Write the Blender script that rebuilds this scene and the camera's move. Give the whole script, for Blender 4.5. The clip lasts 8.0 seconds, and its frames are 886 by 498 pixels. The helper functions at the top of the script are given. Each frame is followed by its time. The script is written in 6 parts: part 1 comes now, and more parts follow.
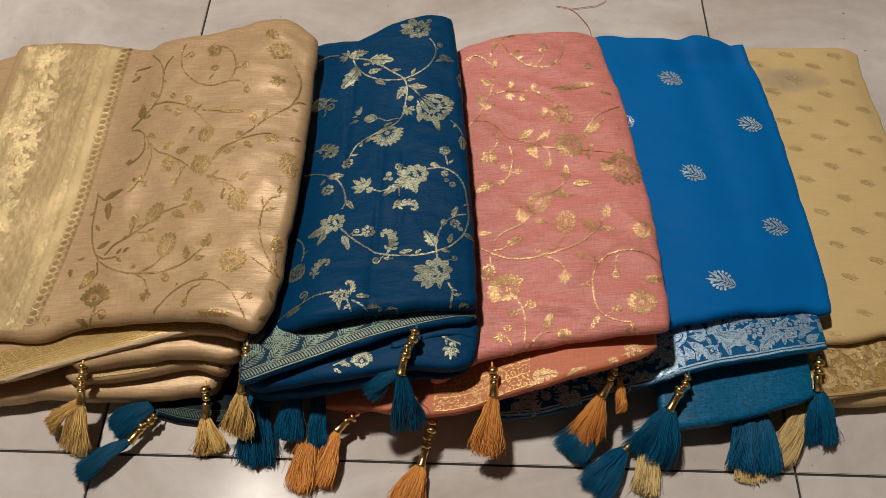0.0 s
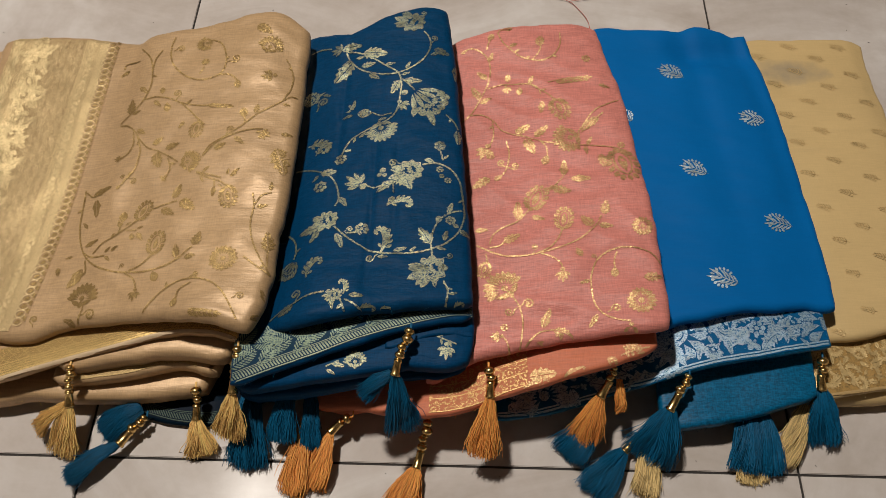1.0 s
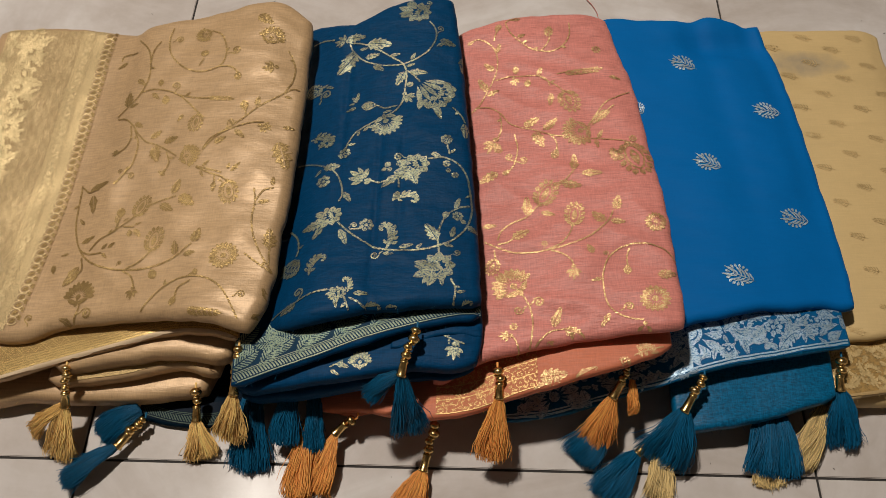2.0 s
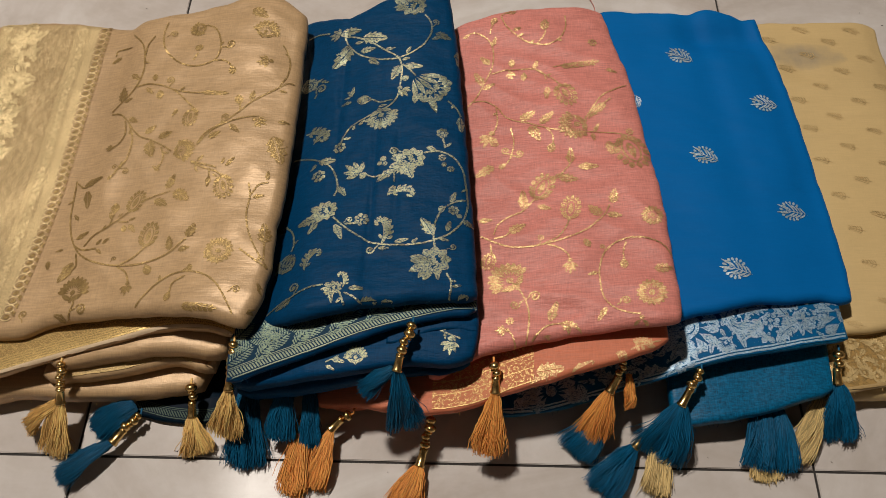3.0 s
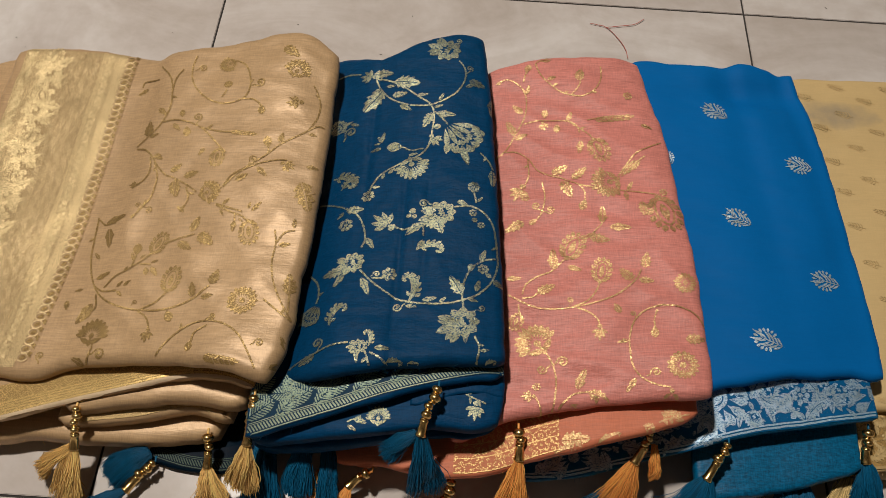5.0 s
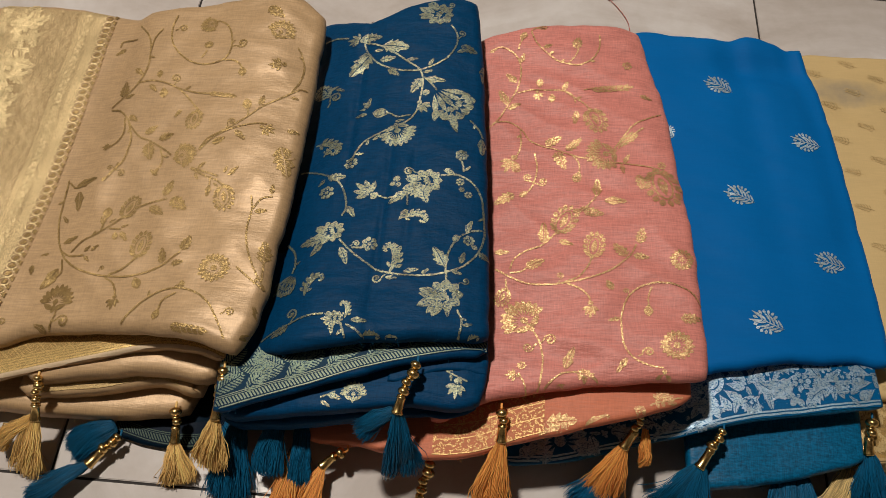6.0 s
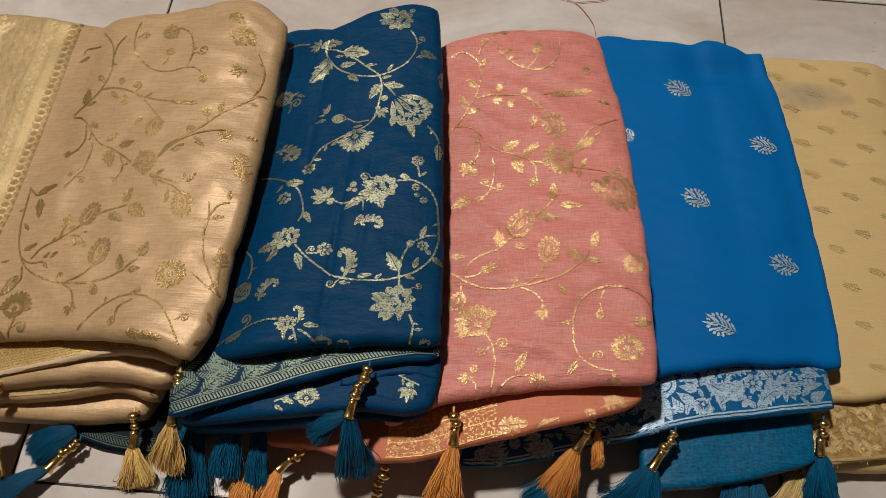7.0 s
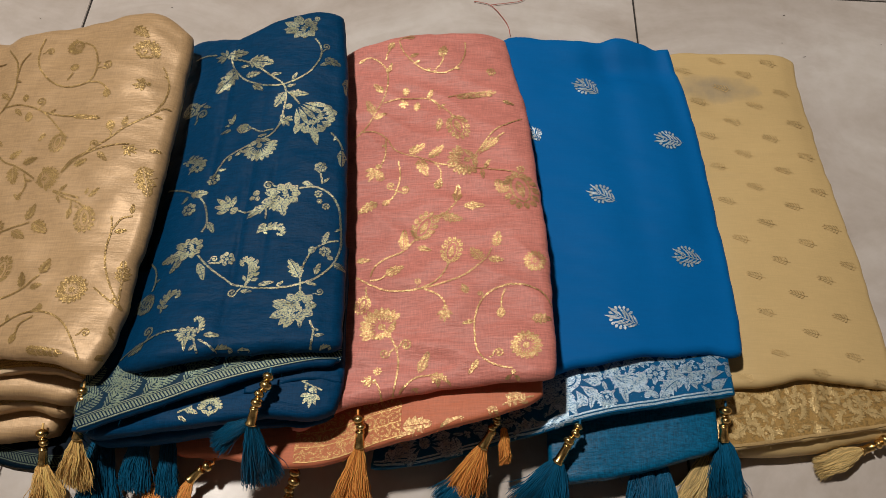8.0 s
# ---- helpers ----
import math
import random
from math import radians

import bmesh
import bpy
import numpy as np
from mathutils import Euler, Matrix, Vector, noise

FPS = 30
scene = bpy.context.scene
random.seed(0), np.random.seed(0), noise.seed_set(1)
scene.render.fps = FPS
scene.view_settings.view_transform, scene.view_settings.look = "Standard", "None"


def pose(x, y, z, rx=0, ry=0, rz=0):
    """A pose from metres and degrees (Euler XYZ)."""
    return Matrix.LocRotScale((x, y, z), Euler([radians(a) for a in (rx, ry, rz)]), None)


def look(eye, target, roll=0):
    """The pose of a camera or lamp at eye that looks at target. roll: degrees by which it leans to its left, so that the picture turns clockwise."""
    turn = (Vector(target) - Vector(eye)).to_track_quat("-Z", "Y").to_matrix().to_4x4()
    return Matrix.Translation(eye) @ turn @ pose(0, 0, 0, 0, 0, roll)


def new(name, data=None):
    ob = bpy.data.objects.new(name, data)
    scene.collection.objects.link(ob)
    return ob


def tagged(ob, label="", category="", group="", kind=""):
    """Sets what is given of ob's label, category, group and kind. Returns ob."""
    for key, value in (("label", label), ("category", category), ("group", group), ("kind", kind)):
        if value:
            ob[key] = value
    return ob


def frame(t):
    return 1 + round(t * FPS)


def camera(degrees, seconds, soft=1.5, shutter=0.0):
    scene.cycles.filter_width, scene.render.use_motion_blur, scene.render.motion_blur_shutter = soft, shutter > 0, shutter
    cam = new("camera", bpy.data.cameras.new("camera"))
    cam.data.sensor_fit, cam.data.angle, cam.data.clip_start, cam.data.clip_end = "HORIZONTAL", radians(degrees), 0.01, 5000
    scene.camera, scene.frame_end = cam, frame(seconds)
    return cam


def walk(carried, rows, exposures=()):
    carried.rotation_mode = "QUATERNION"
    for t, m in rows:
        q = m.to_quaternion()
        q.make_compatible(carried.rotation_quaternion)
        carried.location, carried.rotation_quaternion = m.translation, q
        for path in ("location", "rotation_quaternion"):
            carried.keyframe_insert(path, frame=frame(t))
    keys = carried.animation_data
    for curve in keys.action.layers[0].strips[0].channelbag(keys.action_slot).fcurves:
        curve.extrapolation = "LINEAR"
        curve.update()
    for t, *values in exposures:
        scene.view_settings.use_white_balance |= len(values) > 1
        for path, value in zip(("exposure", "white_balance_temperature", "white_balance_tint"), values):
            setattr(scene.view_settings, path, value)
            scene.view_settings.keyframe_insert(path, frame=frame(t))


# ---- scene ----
from mathutils.bvhtree import BVHTree

# ---- camera and its path ----
cam = camera(55.8, 8.0, soft=0.75)
PATH = [
    (0, (0.297, -0.224, 0.705), (0.286, 0.836, -0.991), 1.1),
    (0.5, (0.293, -0.219, 0.696), (0.282, 0.832, -1.006), 1.0),
    (1, (0.301, -0.214, 0.693), (0.29, 0.836, -1.009), 0.9),
    (1.5, (0.296, -0.204, 0.682), (0.283, 0.842, -1.023), 0.8),
    (3, (0.299, -0.201, 0.673), (0.287, 0.829, -1.041), 0.6),
    (3.5, (0.302, -0.2, 0.673), (0.292, 0.827, -1.043), 0.6),
    (4, (0.3, -0.202, 0.674), (0.297, 0.825, -1.042), 1.2),
    (4.5, (0.283, -0.183, 0.706), (0.28, 0.842, -1.012), 2.4),
    (4.7, (0.273, -0.168, 0.702), (0.268, 0.858, -1.015), 2.8),
    (5.8, (0.285, -0.145, 0.648), (0.265, 0.872, -1.074), 4.0),
    (6, (0.291, -0.151, 0.648), (0.269, 0.862, -1.077), 3.9),
    (6.5, (0.297, -0.151, 0.653), (0.271, 0.857, -1.074), 3.7),
    (7, (0.326, -0.147, 0.657), (0.302, 0.862, -1.07), 3.5),
    (7.5, (0.356, -0.152, 0.658), (0.355, 0.862, -1.067), 3.9),
    (8, (0.385, -0.147, 0.665), (0.411, 0.87, -1.057), 3.7),
]
walk(cam, [(t, look(eye, target, roll)) for t, eye, target, roll in PATH])

# ---- light: one round ceiling lamp in a plain room ----
scene.view_settings.exposure = 0.0
world = bpy.data.worlds.new("world")
scene.world = world
world.use_nodes = True
world.node_tree.nodes["Background"].inputs[0].default_value = (1.0, 0.85, 0.7, 1)
world.node_tree.nodes["Background"].inputs[1].default_value = 0.02
LAMP = (-0.51, 0.81, 3.08)
lamp_data = bpy.data.lights.new("ceiling_lamp", "AREA")
lamp_data.shape, lamp_data.size = "DISK", 0.22
lamp_data.energy, lamp_data.color = 89.0, (1.0, 0.925, 0.835)
lamp = new("ceiling_lamp", lamp_data)
lamp.matrix_world = pose(*LAMP)


# ---- materials ----
def nodes_of(name):
    m = bpy.data.materials.new(name)
    m.use_nodes = True
    nt = m.node_tree
    return m, nt, nt.nodes["Principled BSDF"]


def put(nt, kind, **values):
    n = nt.nodes.new(kind)
    for key, value in values.items():
        n.inputs[key.replace("_", " ")].default_value = value
    return n


def coords(nt, scale=(1, 1, 1)):
    tc = nt.nodes.new("ShaderNodeTexCoord")
    mp = nt.nodes.new("ShaderNodeMapping")
    mp.inputs["Scale"].default_value = scale
    nt.links.new(tc.outputs["Object"], mp.inputs["Vector"])
    return mp.outputs["Vector"]


def noise_tex(nt, scale, stretch=(1, 1, 1), detail=3.0, rough=0.55):
    n = put(nt, "ShaderNodeTexNoise", Scale=scale, Detail=detail, Roughness=rough)
    nt.links.new(coords(nt, stretch), n.inputs["Vector"])
    return n.outputs["Fac"]


def ramp(nt, fac, stops):
    r = nt.nodes.new("ShaderNodeValToRGB")
    el = r.color_ramp.elements
    while len(el) < len(stops):
        el.new(0.5)
    for e, (p, c) in zip(el, stops):
        e.position, e.color = p, (*c, 1)
    nt.links.new(fac, r.inputs["Fac"])
    return r.outputs["Color"]


def blend(nt, a, b, fac, mode="MIX"):
    n = nt.nodes.new("ShaderNodeMix")
    n.data_type, n.blend_type = "RGBA", mode
    if isinstance(fac, float):
        n.inputs[0].default_value = fac
    else:
        nt.links.new(fac, n.inputs[0])
    for socket, v in ((n.inputs[6], a), (n.inputs[7], b)):
        if isinstance(v, tuple):
            socket.default_value = (*v, 1)
        else:
            nt.links.new(v, socket)
    return n.outputs[2]


def math_node(nt, op, a, b=0.0):
    n = nt.nodes.new("ShaderNodeMath")
    n.operation = op
    for socket, v in zip(n.inputs, (a, b)):
        if isinstance(v, (int, float)):
            socket.default_value = v
        else:
            nt.links.new(v, socket)
    return n.outputs[0]


def bump(nt, bsdf, height, strength, distance):
    b = put(nt, "ShaderNodeBump", Strength=strength, Distance=distance)
    nt.links.new(height, b.inputs["Height"])
    nt.links.new(b.outputs["Normal"], bsdf.inputs["Normal"])


def shade(c, k):
    return tuple(min(1.0, v * k) for v in c)


def fabric(name, colour, rough=0.6, sheen=0.2, slub=0.25, spec=0.3, along=(60, 900, 300), glint=0.0, crinkle=0.3, stain=None, crease_scale=(20, 70, 40), relief=0.35):
    """Woven cloth: fine yarn streaks along x, a cross weave, and broad uneven dye."""
    m, nt, b = nodes_of(name)
    streak = noise_tex(nt, 1.0, along, 4.0, 0.6)
    cross = noise_tex(nt, 1.0, (1400, 120, 300), 2.0, 0.5)
    broad = noise_tex(nt, 9.0, (1, 1, 1), 3.0, 0.5)
    weave = math_node(nt, "ADD", math_node(nt, "MULTIPLY", streak, 0.65), math_node(nt, "MULTIPLY", cross, 0.35))
    c = ramp(nt, weave, ((0.25, shade(colour, 1 - slub)), (0.5, colour), (0.75, shade(colour, 1 + slub))))
    c = blend(nt, c, ramp(nt, broad, ((0.3, (0.82, 0.82, 0.82)), (0.7, (1.0, 1.0, 1.0)))), 0.6, "MULTIPLY")
    if stain:
        c = blend(nt, c, stain[0], stain_mask(nt, stain))
    nt.links.new(c, b.inputs["Base Color"])
    b.inputs["Roughness"].default_value = rough
    b.inputs["Specular IOR Level"].default_value = spec
    b.inputs["Sheen Weight"].default_value = sheen
    b.inputs["Sheen Roughness"].default_value = 0.4
    b.inputs["Sheen Tint"].default_value = (*shade(colour, 1.6), 1)
    if glint:
        b.inputs["Metallic"].default_value = glint
    soft = noise_tex(nt, 1.0, crease_scale, 5.0, 0.6)
    crease = put(nt, "ShaderNodeBump", Strength=crinkle, Distance=0.004)
    nt.links.new(soft, crease.inputs["Height"])
    fine = put(nt, "ShaderNodeBump", Strength=relief, Distance=0.0004)
    nt.links.new(weave, fine.inputs["Height"])
    nt.links.new(crease.outputs["Normal"], fine.inputs["Normal"])
    nt.links.new(fine.outputs["Normal"], b.inputs["Normal"])
    return m


def stain_mask(nt, stain):
    """An uneven patch about a point on the cloth: its colour, centre, and half sizes."""
    _, (cx, cy), (rx, ry), share = stain
    sep = nt.nodes.new("ShaderNodeSeparateXYZ")
    nt.links.new(coords(nt), sep.inputs[0])
    dx = math_node(nt, "DIVIDE", math_node(nt, "SUBTRACT", sep.outputs[0], cx), rx)
    dy = math_node(nt, "DIVIDE", math_node(nt, "SUBTRACT", sep.outputs[1], cy), ry)
    d = math_node(nt, "ADD", math_node(nt, "MULTIPLY", dx, dx), math_node(nt, "MULTIPLY", dy, dy))
    d = math_node(nt, "ADD", d, math_node(nt, "MULTIPLY", noise_tex(nt, 60.0), 0.9))
    return math_node(nt, "MULTIPLY", ramp(nt, d, ((0.45, (1, 1, 1)), (1.0, (0, 0, 0)))), share)


def zari(name, colour, cloth, rough=0.36, metal=0.85, cover=0.45, lumps=1.4):
    """Metallic woven thread: small bright stitches with the cloth showing between them."""
    m, nt, b = nodes_of(name)
    stitch = noise_tex(nt, 1.0, (700, 1100, 700), 3.0, 0.75)
    patch = noise_tex(nt, 1.0, (150, 150, 150), 2.0, 0.6)
    info = nt.nodes.new("ShaderNodeObjectInfo")
    own = ramp(nt, info.outputs["Random"], ((0.0, (0.7, 0.7, 0.7)), (1.0, (1.0, 1.0, 1.0))))
    mask = ramp(nt, stitch, ((cover - 0.06, (0, 0, 0)), (cover + 0.06, (1, 1, 1))))
    c = blend(nt, colour, ramp(nt, patch, ((0.3, (0.6, 0.58, 0.52)), (0.7, (1.0, 1.0, 1.0)))), 0.7, "MULTIPLY")
    c = blend(nt, c, own, 1.0, "MULTIPLY")
    nt.links.new(blend(nt, cloth, c, mask), b.inputs["Base Color"])
    nt.links.new(math_node(nt, "MULTIPLY", mask, metal), b.inputs["Metallic"])
    nt.links.new(math_node(nt, "ADD", math_node(nt, "MULTIPLY", patch, 0.3), rough - 0.15), b.inputs["Roughness"])
    b.inputs["Specular IOR Level"].default_value = 0.2
    bump(nt, b, math_node(nt, "ADD", stitch, math_node(nt, "MULTIPLY", patch, lumps)), 0.5, 0.0008)
    return m


def yarn(name, colour):
    m, nt, b = nodes_of(name)
    f = noise_tex(nt, 1.0, (900, 900, 900), 3.0, 0.6)
    g = nt.nodes.new("ShaderNodeNewGeometry")
    c = ramp(nt, g.outputs["Random Per Island"], ((0.0, shade(colour, 0.5)), (0.45, colour), (1.0, shade(colour, 1.35))))
    c = blend(nt, c, ramp(nt, f, ((0.3, (0.75, 0.75, 0.75)), (0.7, (1.0, 1.0, 1.0)))), 0.6, "MULTIPLY")
    nt.links.new(c, b.inputs["Base Color"])
    b.inputs["Roughness"].default_value = 0.5
    b.inputs["Specular IOR Level"].default_value = 0.3
    b.inputs["Sheen Weight"].default_value = 0.25
    b.inputs["Sheen Tint"].default_value = (*shade(colour, 1.5), 1)
    return m


def metal(name, colour, rough):
    m, nt, b = nodes_of(name)
    f = noise_tex(nt, 1.0, (700, 700, 700), 3.0, 0.6)
    nt.links.new(ramp(nt, f, ((0.3, shade(colour, 0.7)), (0.65, colour))), b.inputs["Base Color"])
    b.inputs["Metallic"].default_value = 1.0
    b.inputs["Roughness"].default_value = rough
    return m


def tile_material():
    m, nt, b = nodes_of("polished_tile")
    info = nt.nodes.new("ShaderNodeObjectInfo")
    shift = nt.nodes.new("ShaderNodeCombineXYZ")
    nt.links.new(math_node(nt, "MULTIPLY", info.outputs["Random"], 37.0), shift.inputs[2])
    place = nt.nodes.new("ShaderNodeVectorMath")
    nt.links.new(coords(nt, (1, 1.6, 1)), place.inputs[0])
    nt.links.new(shift.outputs[0], place.inputs[1])
    clouds = put(nt, "ShaderNodeTexNoise", Scale=5.0, Detail=7.0, Roughness=0.62, Distortion=1.2)
    nt.links.new(place.outputs[0], clouds.inputs["Vector"])
    cloud = clouds.outputs["Fac"]
    fine = noise_tex(nt, 60.0, (1, 1, 1), 4.0, 0.6)
    c = ramp(nt, cloud, ((0.32, (0.47, 0.415, 0.375)), (0.5, (0.55, 0.50, 0.465)), (0.68, (0.63, 0.59, 0.56))))
    c = blend(nt, c, ramp(nt, fine, ((0.35, (0.93, 0.92, 0.9)), (0.6, (1.0, 1.0, 1.0)))), 0.8, "MULTIPLY")
    c = blend(nt, c, ramp(nt, info.outputs["Random"], ((0.0, (0.95, 0.95, 0.95)), (1.0, (1.0, 1.0, 1.0)))), 1.0, "MULTIPLY")
    nt.links.new(c, b.inputs["Base Color"])
    grit = noise_tex(nt, 700.0, (1, 1, 1), 2.0, 0.6)
    nt.links.new(math_node(nt, "ADD", math_node(nt, "MULTIPLY", fine, 0.06), 0.14), b.inputs["Roughness"])
    b.inputs["Specular IOR Level"].default_value = 0.038
    bump(nt, b, grit, 0.05, 0.0005)
    return m


def plain(name, colour, rough=0.8):
    m, nt, b = nodes_of(name)
    f = noise_tex(nt, 6.0, (1, 1, 1), 5.0, 0.6)
    nt.links.new(ramp(nt, f, ((0.3, shade(colour, 0.92)), (0.7, colour))), b.inputs["Base Color"])
    b.inputs["Roughness"].default_value = rough
    return m


TILE = tile_material()
GROUT = plain("dark_grout", (0.035, 0.03, 0.027), 0.9)
WALL = plain("wall_paint", (0.25, 0.222, 0.198), 0.85)
BEIGE, PEACOCK, SALMON, TURQUOISE, MUSTARD = (0.50, 0.328, 0.172), (0.0, 0.041, 0.114), (0.63, 0.225, 0.185), (0.0, 0.132, 0.42), (0.64, 0.46, 0.215)
GOLD_CLOTH = fabric("beige_gold_silk", BEIGE, 0.44, 0.08, 0.26, 0.42, (34, 680, 300), 0.17, 0.24, crease_scale=(26, 48, 40), relief=0.40)
BLUE_CLOTH = fabric("peacock_blue_silk", PEACOCK, 0.54, 0.0, 0.34, 0.09, crinkle=0.6, crease_scale=(32, 62, 40))
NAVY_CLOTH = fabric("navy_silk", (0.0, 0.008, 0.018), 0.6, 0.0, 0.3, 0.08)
PINK_CLOTH = fabric("salmon_pink_silk", SALMON, 0.50, 0.06, 0.34, 0.3, crinkle=0.60)
TEAL_CLOTH = fabric("turquoise_blue_silk", TURQUOISE, 0.6, 0.0, 0.06, 0.08, crinkle=0.14)
TEAL_BACK = fabric("turquoise_plain_weave", (0.0, 0.104, 0.225), 0.45, 0.0, 0.75, 0.22, (260, 700, 300), crinkle=0.4)
YELLOW_CLOTH = fabric("mustard_silk", MUSTARD, 0.5, 0.06, 0.07, 0.35, crinkle=0.14, stain=((0.30, 0.25, 0.18), (0.660, 0.423), (0.062, 0.026), 0.7))
ORANGE_CLOTH = fabric("orange_silk", (0.58, 0.175, 0.09), 0.55, 0.06, 0.2, 0.3, crinkle=0.5)
YELLOW_HEM = fabric("mustard_hem", (0.50, 0.34, 0.15), 0.6, 0.05, 0.3, 0.3)
HEM = fabric("pale_hem", (0.66, 0.50, 0.32), 0.6, 0.05, 0.2, 0.3)
GOLD_ZARI = zari("gold_zari", (0.84, 0.62, 0.29), (0.56, 0.24, 0.13), 0.34, 0.8, 0.49)
PALE_ZARI = zari("pale_gold_zari", (0.47, 0.49, 0.32), PEACOCK, 0.33, 0.8, 0.46)
HATCH_ZARI = zari("hatched_zari", (0.33, 0.43, 0.33), PEACOCK, 0.34, 0.75, 0.44)
SILVER_ZARI = zari("silver_zari", (0.60, 0.79, 0.94), (0.0, 0.13, 0.33), 0.35, 0.7, 0.45)
BUTI_ZARI = zari("pale_silver_zari", (0.82, 0.94, 1.0), (0.02, 0.20, 0.42), 0.38, 0.55, 0.42)
BRASS = metal("brass", (0.80, 0.55, 0.22), 0.26)
YARN = {
    "gold": yarn("gold_yarn", (0.92, 0.55, 0.19)),
    "blue": yarn("teal_yarn", (0.001, 0.092, 0.195)),
    "pink": yarn("orange_yarn", (1.0, 0.38, 0.095)),
    "teal": yarn("blue_yarn", (0.001, 0.10, 0.215)),
    "yellow": yarn("mustard_yarn", (0.76, 0.55, 0.24)),
}


def inside(nt, v, a, b):
    return math_node(nt, "MULTIPLY", math_node(nt, "GREATER_THAN", v, a), math_node(nt, "LESS_THAN", v, b))


def stripes(nt, x, period, duty):
    return math_node(nt, "LESS_THAN", math_node(nt, "FRACT", math_node(nt, "DIVIDE", x, period)), duty)


def brocade(name, cloth, thread, pattern, rough=0.36, metal_share=0.85):
    """Cloth with metal thread woven through it; the pattern gives the thread's share from the band's own map."""
    m, nt, b = nodes_of(name)
    uv = nt.nodes.new("ShaderNodeUVMap")
    uv.uv_map = "band"
    sep = nt.nodes.new("ShaderNodeSeparateXYZ")
    nt.links.new(uv.outputs[0], sep.inputs[0])
    mask = pattern(nt, sep.outputs[0], sep.outputs[1])
    stitch = noise_tex(nt, 1.0, (1100, 1500, 900), 2.0, 0.7)
    thread_c = ramp(nt, stitch, ((0.3, shade(thread, 0.5)), (0.55, thread), (0.75, shade(thread, 1.25))))
    cloth_c = ramp(nt, stitch, ((0.3, shade(cloth, 0.75)), (0.7, shade(cloth, 1.1))))
    nt.links.new(blend(nt, cloth_c, thread_c, mask), b.inputs["Base Color"])
    nt.links.new(math_node(nt, "MULTIPLY", mask, metal_share), b.inputs["Metallic"])
    nt.links.new(math_node(nt, "ADD", math_node(nt, "MULTIPLY", stitch, 0.25), rough - 0.1), b.inputs["Roughness"])
    b.inputs["Specular IOR Level"].default_value = 0.15
    bump(nt, b, math_node(nt, "ADD", mask, math_node(nt, "MULTIPLY", stitch, 0.6)), 0.55, 0.0005)
    return m


def scroll(nt, scale, rings, warp):
    """Curling petal-like figures, from distances to scattered points bent by a soft noise."""
    bent = put(nt, "ShaderNodeTexNoise", Scale=scale * 0.8, Detail=2.0)
    nt.links.new(coords(nt), bent.inputs["Vector"])
    vor = put(nt, "ShaderNodeTexVoronoi", Scale=scale)
    nt.links.new(coords(nt), vor.inputs["Vector"])
    wave = math_node(nt, "SINE", math_node(nt, "ADD", math_node(nt, "MULTIPLY", vor.outputs["Distance"], rings), math_node(nt, "MULTIPLY", bent.outputs["Fac"], warp)))
    return math_node(nt, "GREATER_THAN", wave, -0.1)


def speckle(nt, scale, level):
    return math_node(nt, "GREATER_THAN", noise_tex(nt, 1.0, (scale, scale * 1.3, scale), 2.0, 0.7), level)


def band_pattern(nt, u, v):
    """Beaded lines, a toothed strip, a dull speckled field and a rosette strip, across a band 0.1 m wide."""
    def lines(*places):
        out = None
        for at, wide in places:
            one = inside(nt, v, at, at + wide)
            out = one if out is None else math_node(nt, "MAXIMUM", out, one)
        return out
    rules = lines((0.001, 0.0012), (0.0032, 0.0012), (0.0070, 0.0010), (0.0205, 0.0010), (0.0228, 0.0012), (0.0800, 0.0012), (0.0822, 0.0008), (0.0845, 0.0012), (0.0965, 0.0012), (0.0990, 0.0012))
    rules = math_node(nt, "MULTIPLY", rules, stripes(nt, u, 0.0021, 0.72))
    dots = math_node(nt, "MULTIPLY", inside(nt, v, 0.0046, 0.0066), stripes(nt, u, 0.0042, 0.5))
    field = speckle(nt, 1100.0, 0.525)
    strip = math_node(nt, "MULTIPLY", math_node(nt, "MAXIMUM", inside(nt, v, 0.0, 0.023), inside(nt, v, 0.080, 0.11)), speckle(nt, 1200.0, 0.52))
    return math_node(nt, "MAXIMUM", math_node(nt, "MAXIMUM", rules, dots), math_node(nt, "MAXIMUM", field, strip))


def gold_pattern(nt, u, v):
    field = speckle(nt, 1000.0, 0.52)
    up, down = math_node(nt, "ADD", u, v), math_node(nt, "SUBTRACT", u, v)
    trellis = math_node(nt, "MAXIMUM", stripes(nt, up, 0.0098, 0.10), stripes(nt, down, 0.0098, 0.10))
    field = math_node(nt, "MAXIMUM", field, trellis)
    side = math_node(nt, "MAXIMUM", inside(nt, v, 0.0, 0.014), inside(nt, v, 0.080, 0.12))
    lines = math_node(nt, "MULTIPLY", side, stripes(nt, v, 0.0024, 0.55))
    return math_node(nt, "MAXIMUM", field, lines)


def ladder_pattern(nt, u, v):
    skew = math_node(nt, "ADD", u, math_node(nt, "MULTIPLY", v, 0.7))
    rungs = math_node(nt, "MULTIPLY", inside(nt, v, 0.0022, 0.0072), stripes(nt, skew, 0.0024, 0.55))
    rails = math_node(nt, "MAXIMUM", inside(nt, v, 0.0006, 0.0014), math_node(nt, "MAXIMUM", inside(nt, v, 0.0078, 0.0084), inside(nt, v, 0.0092, 0.0099)))
    return math_node(nt, "MAXIMUM", rungs, rails)


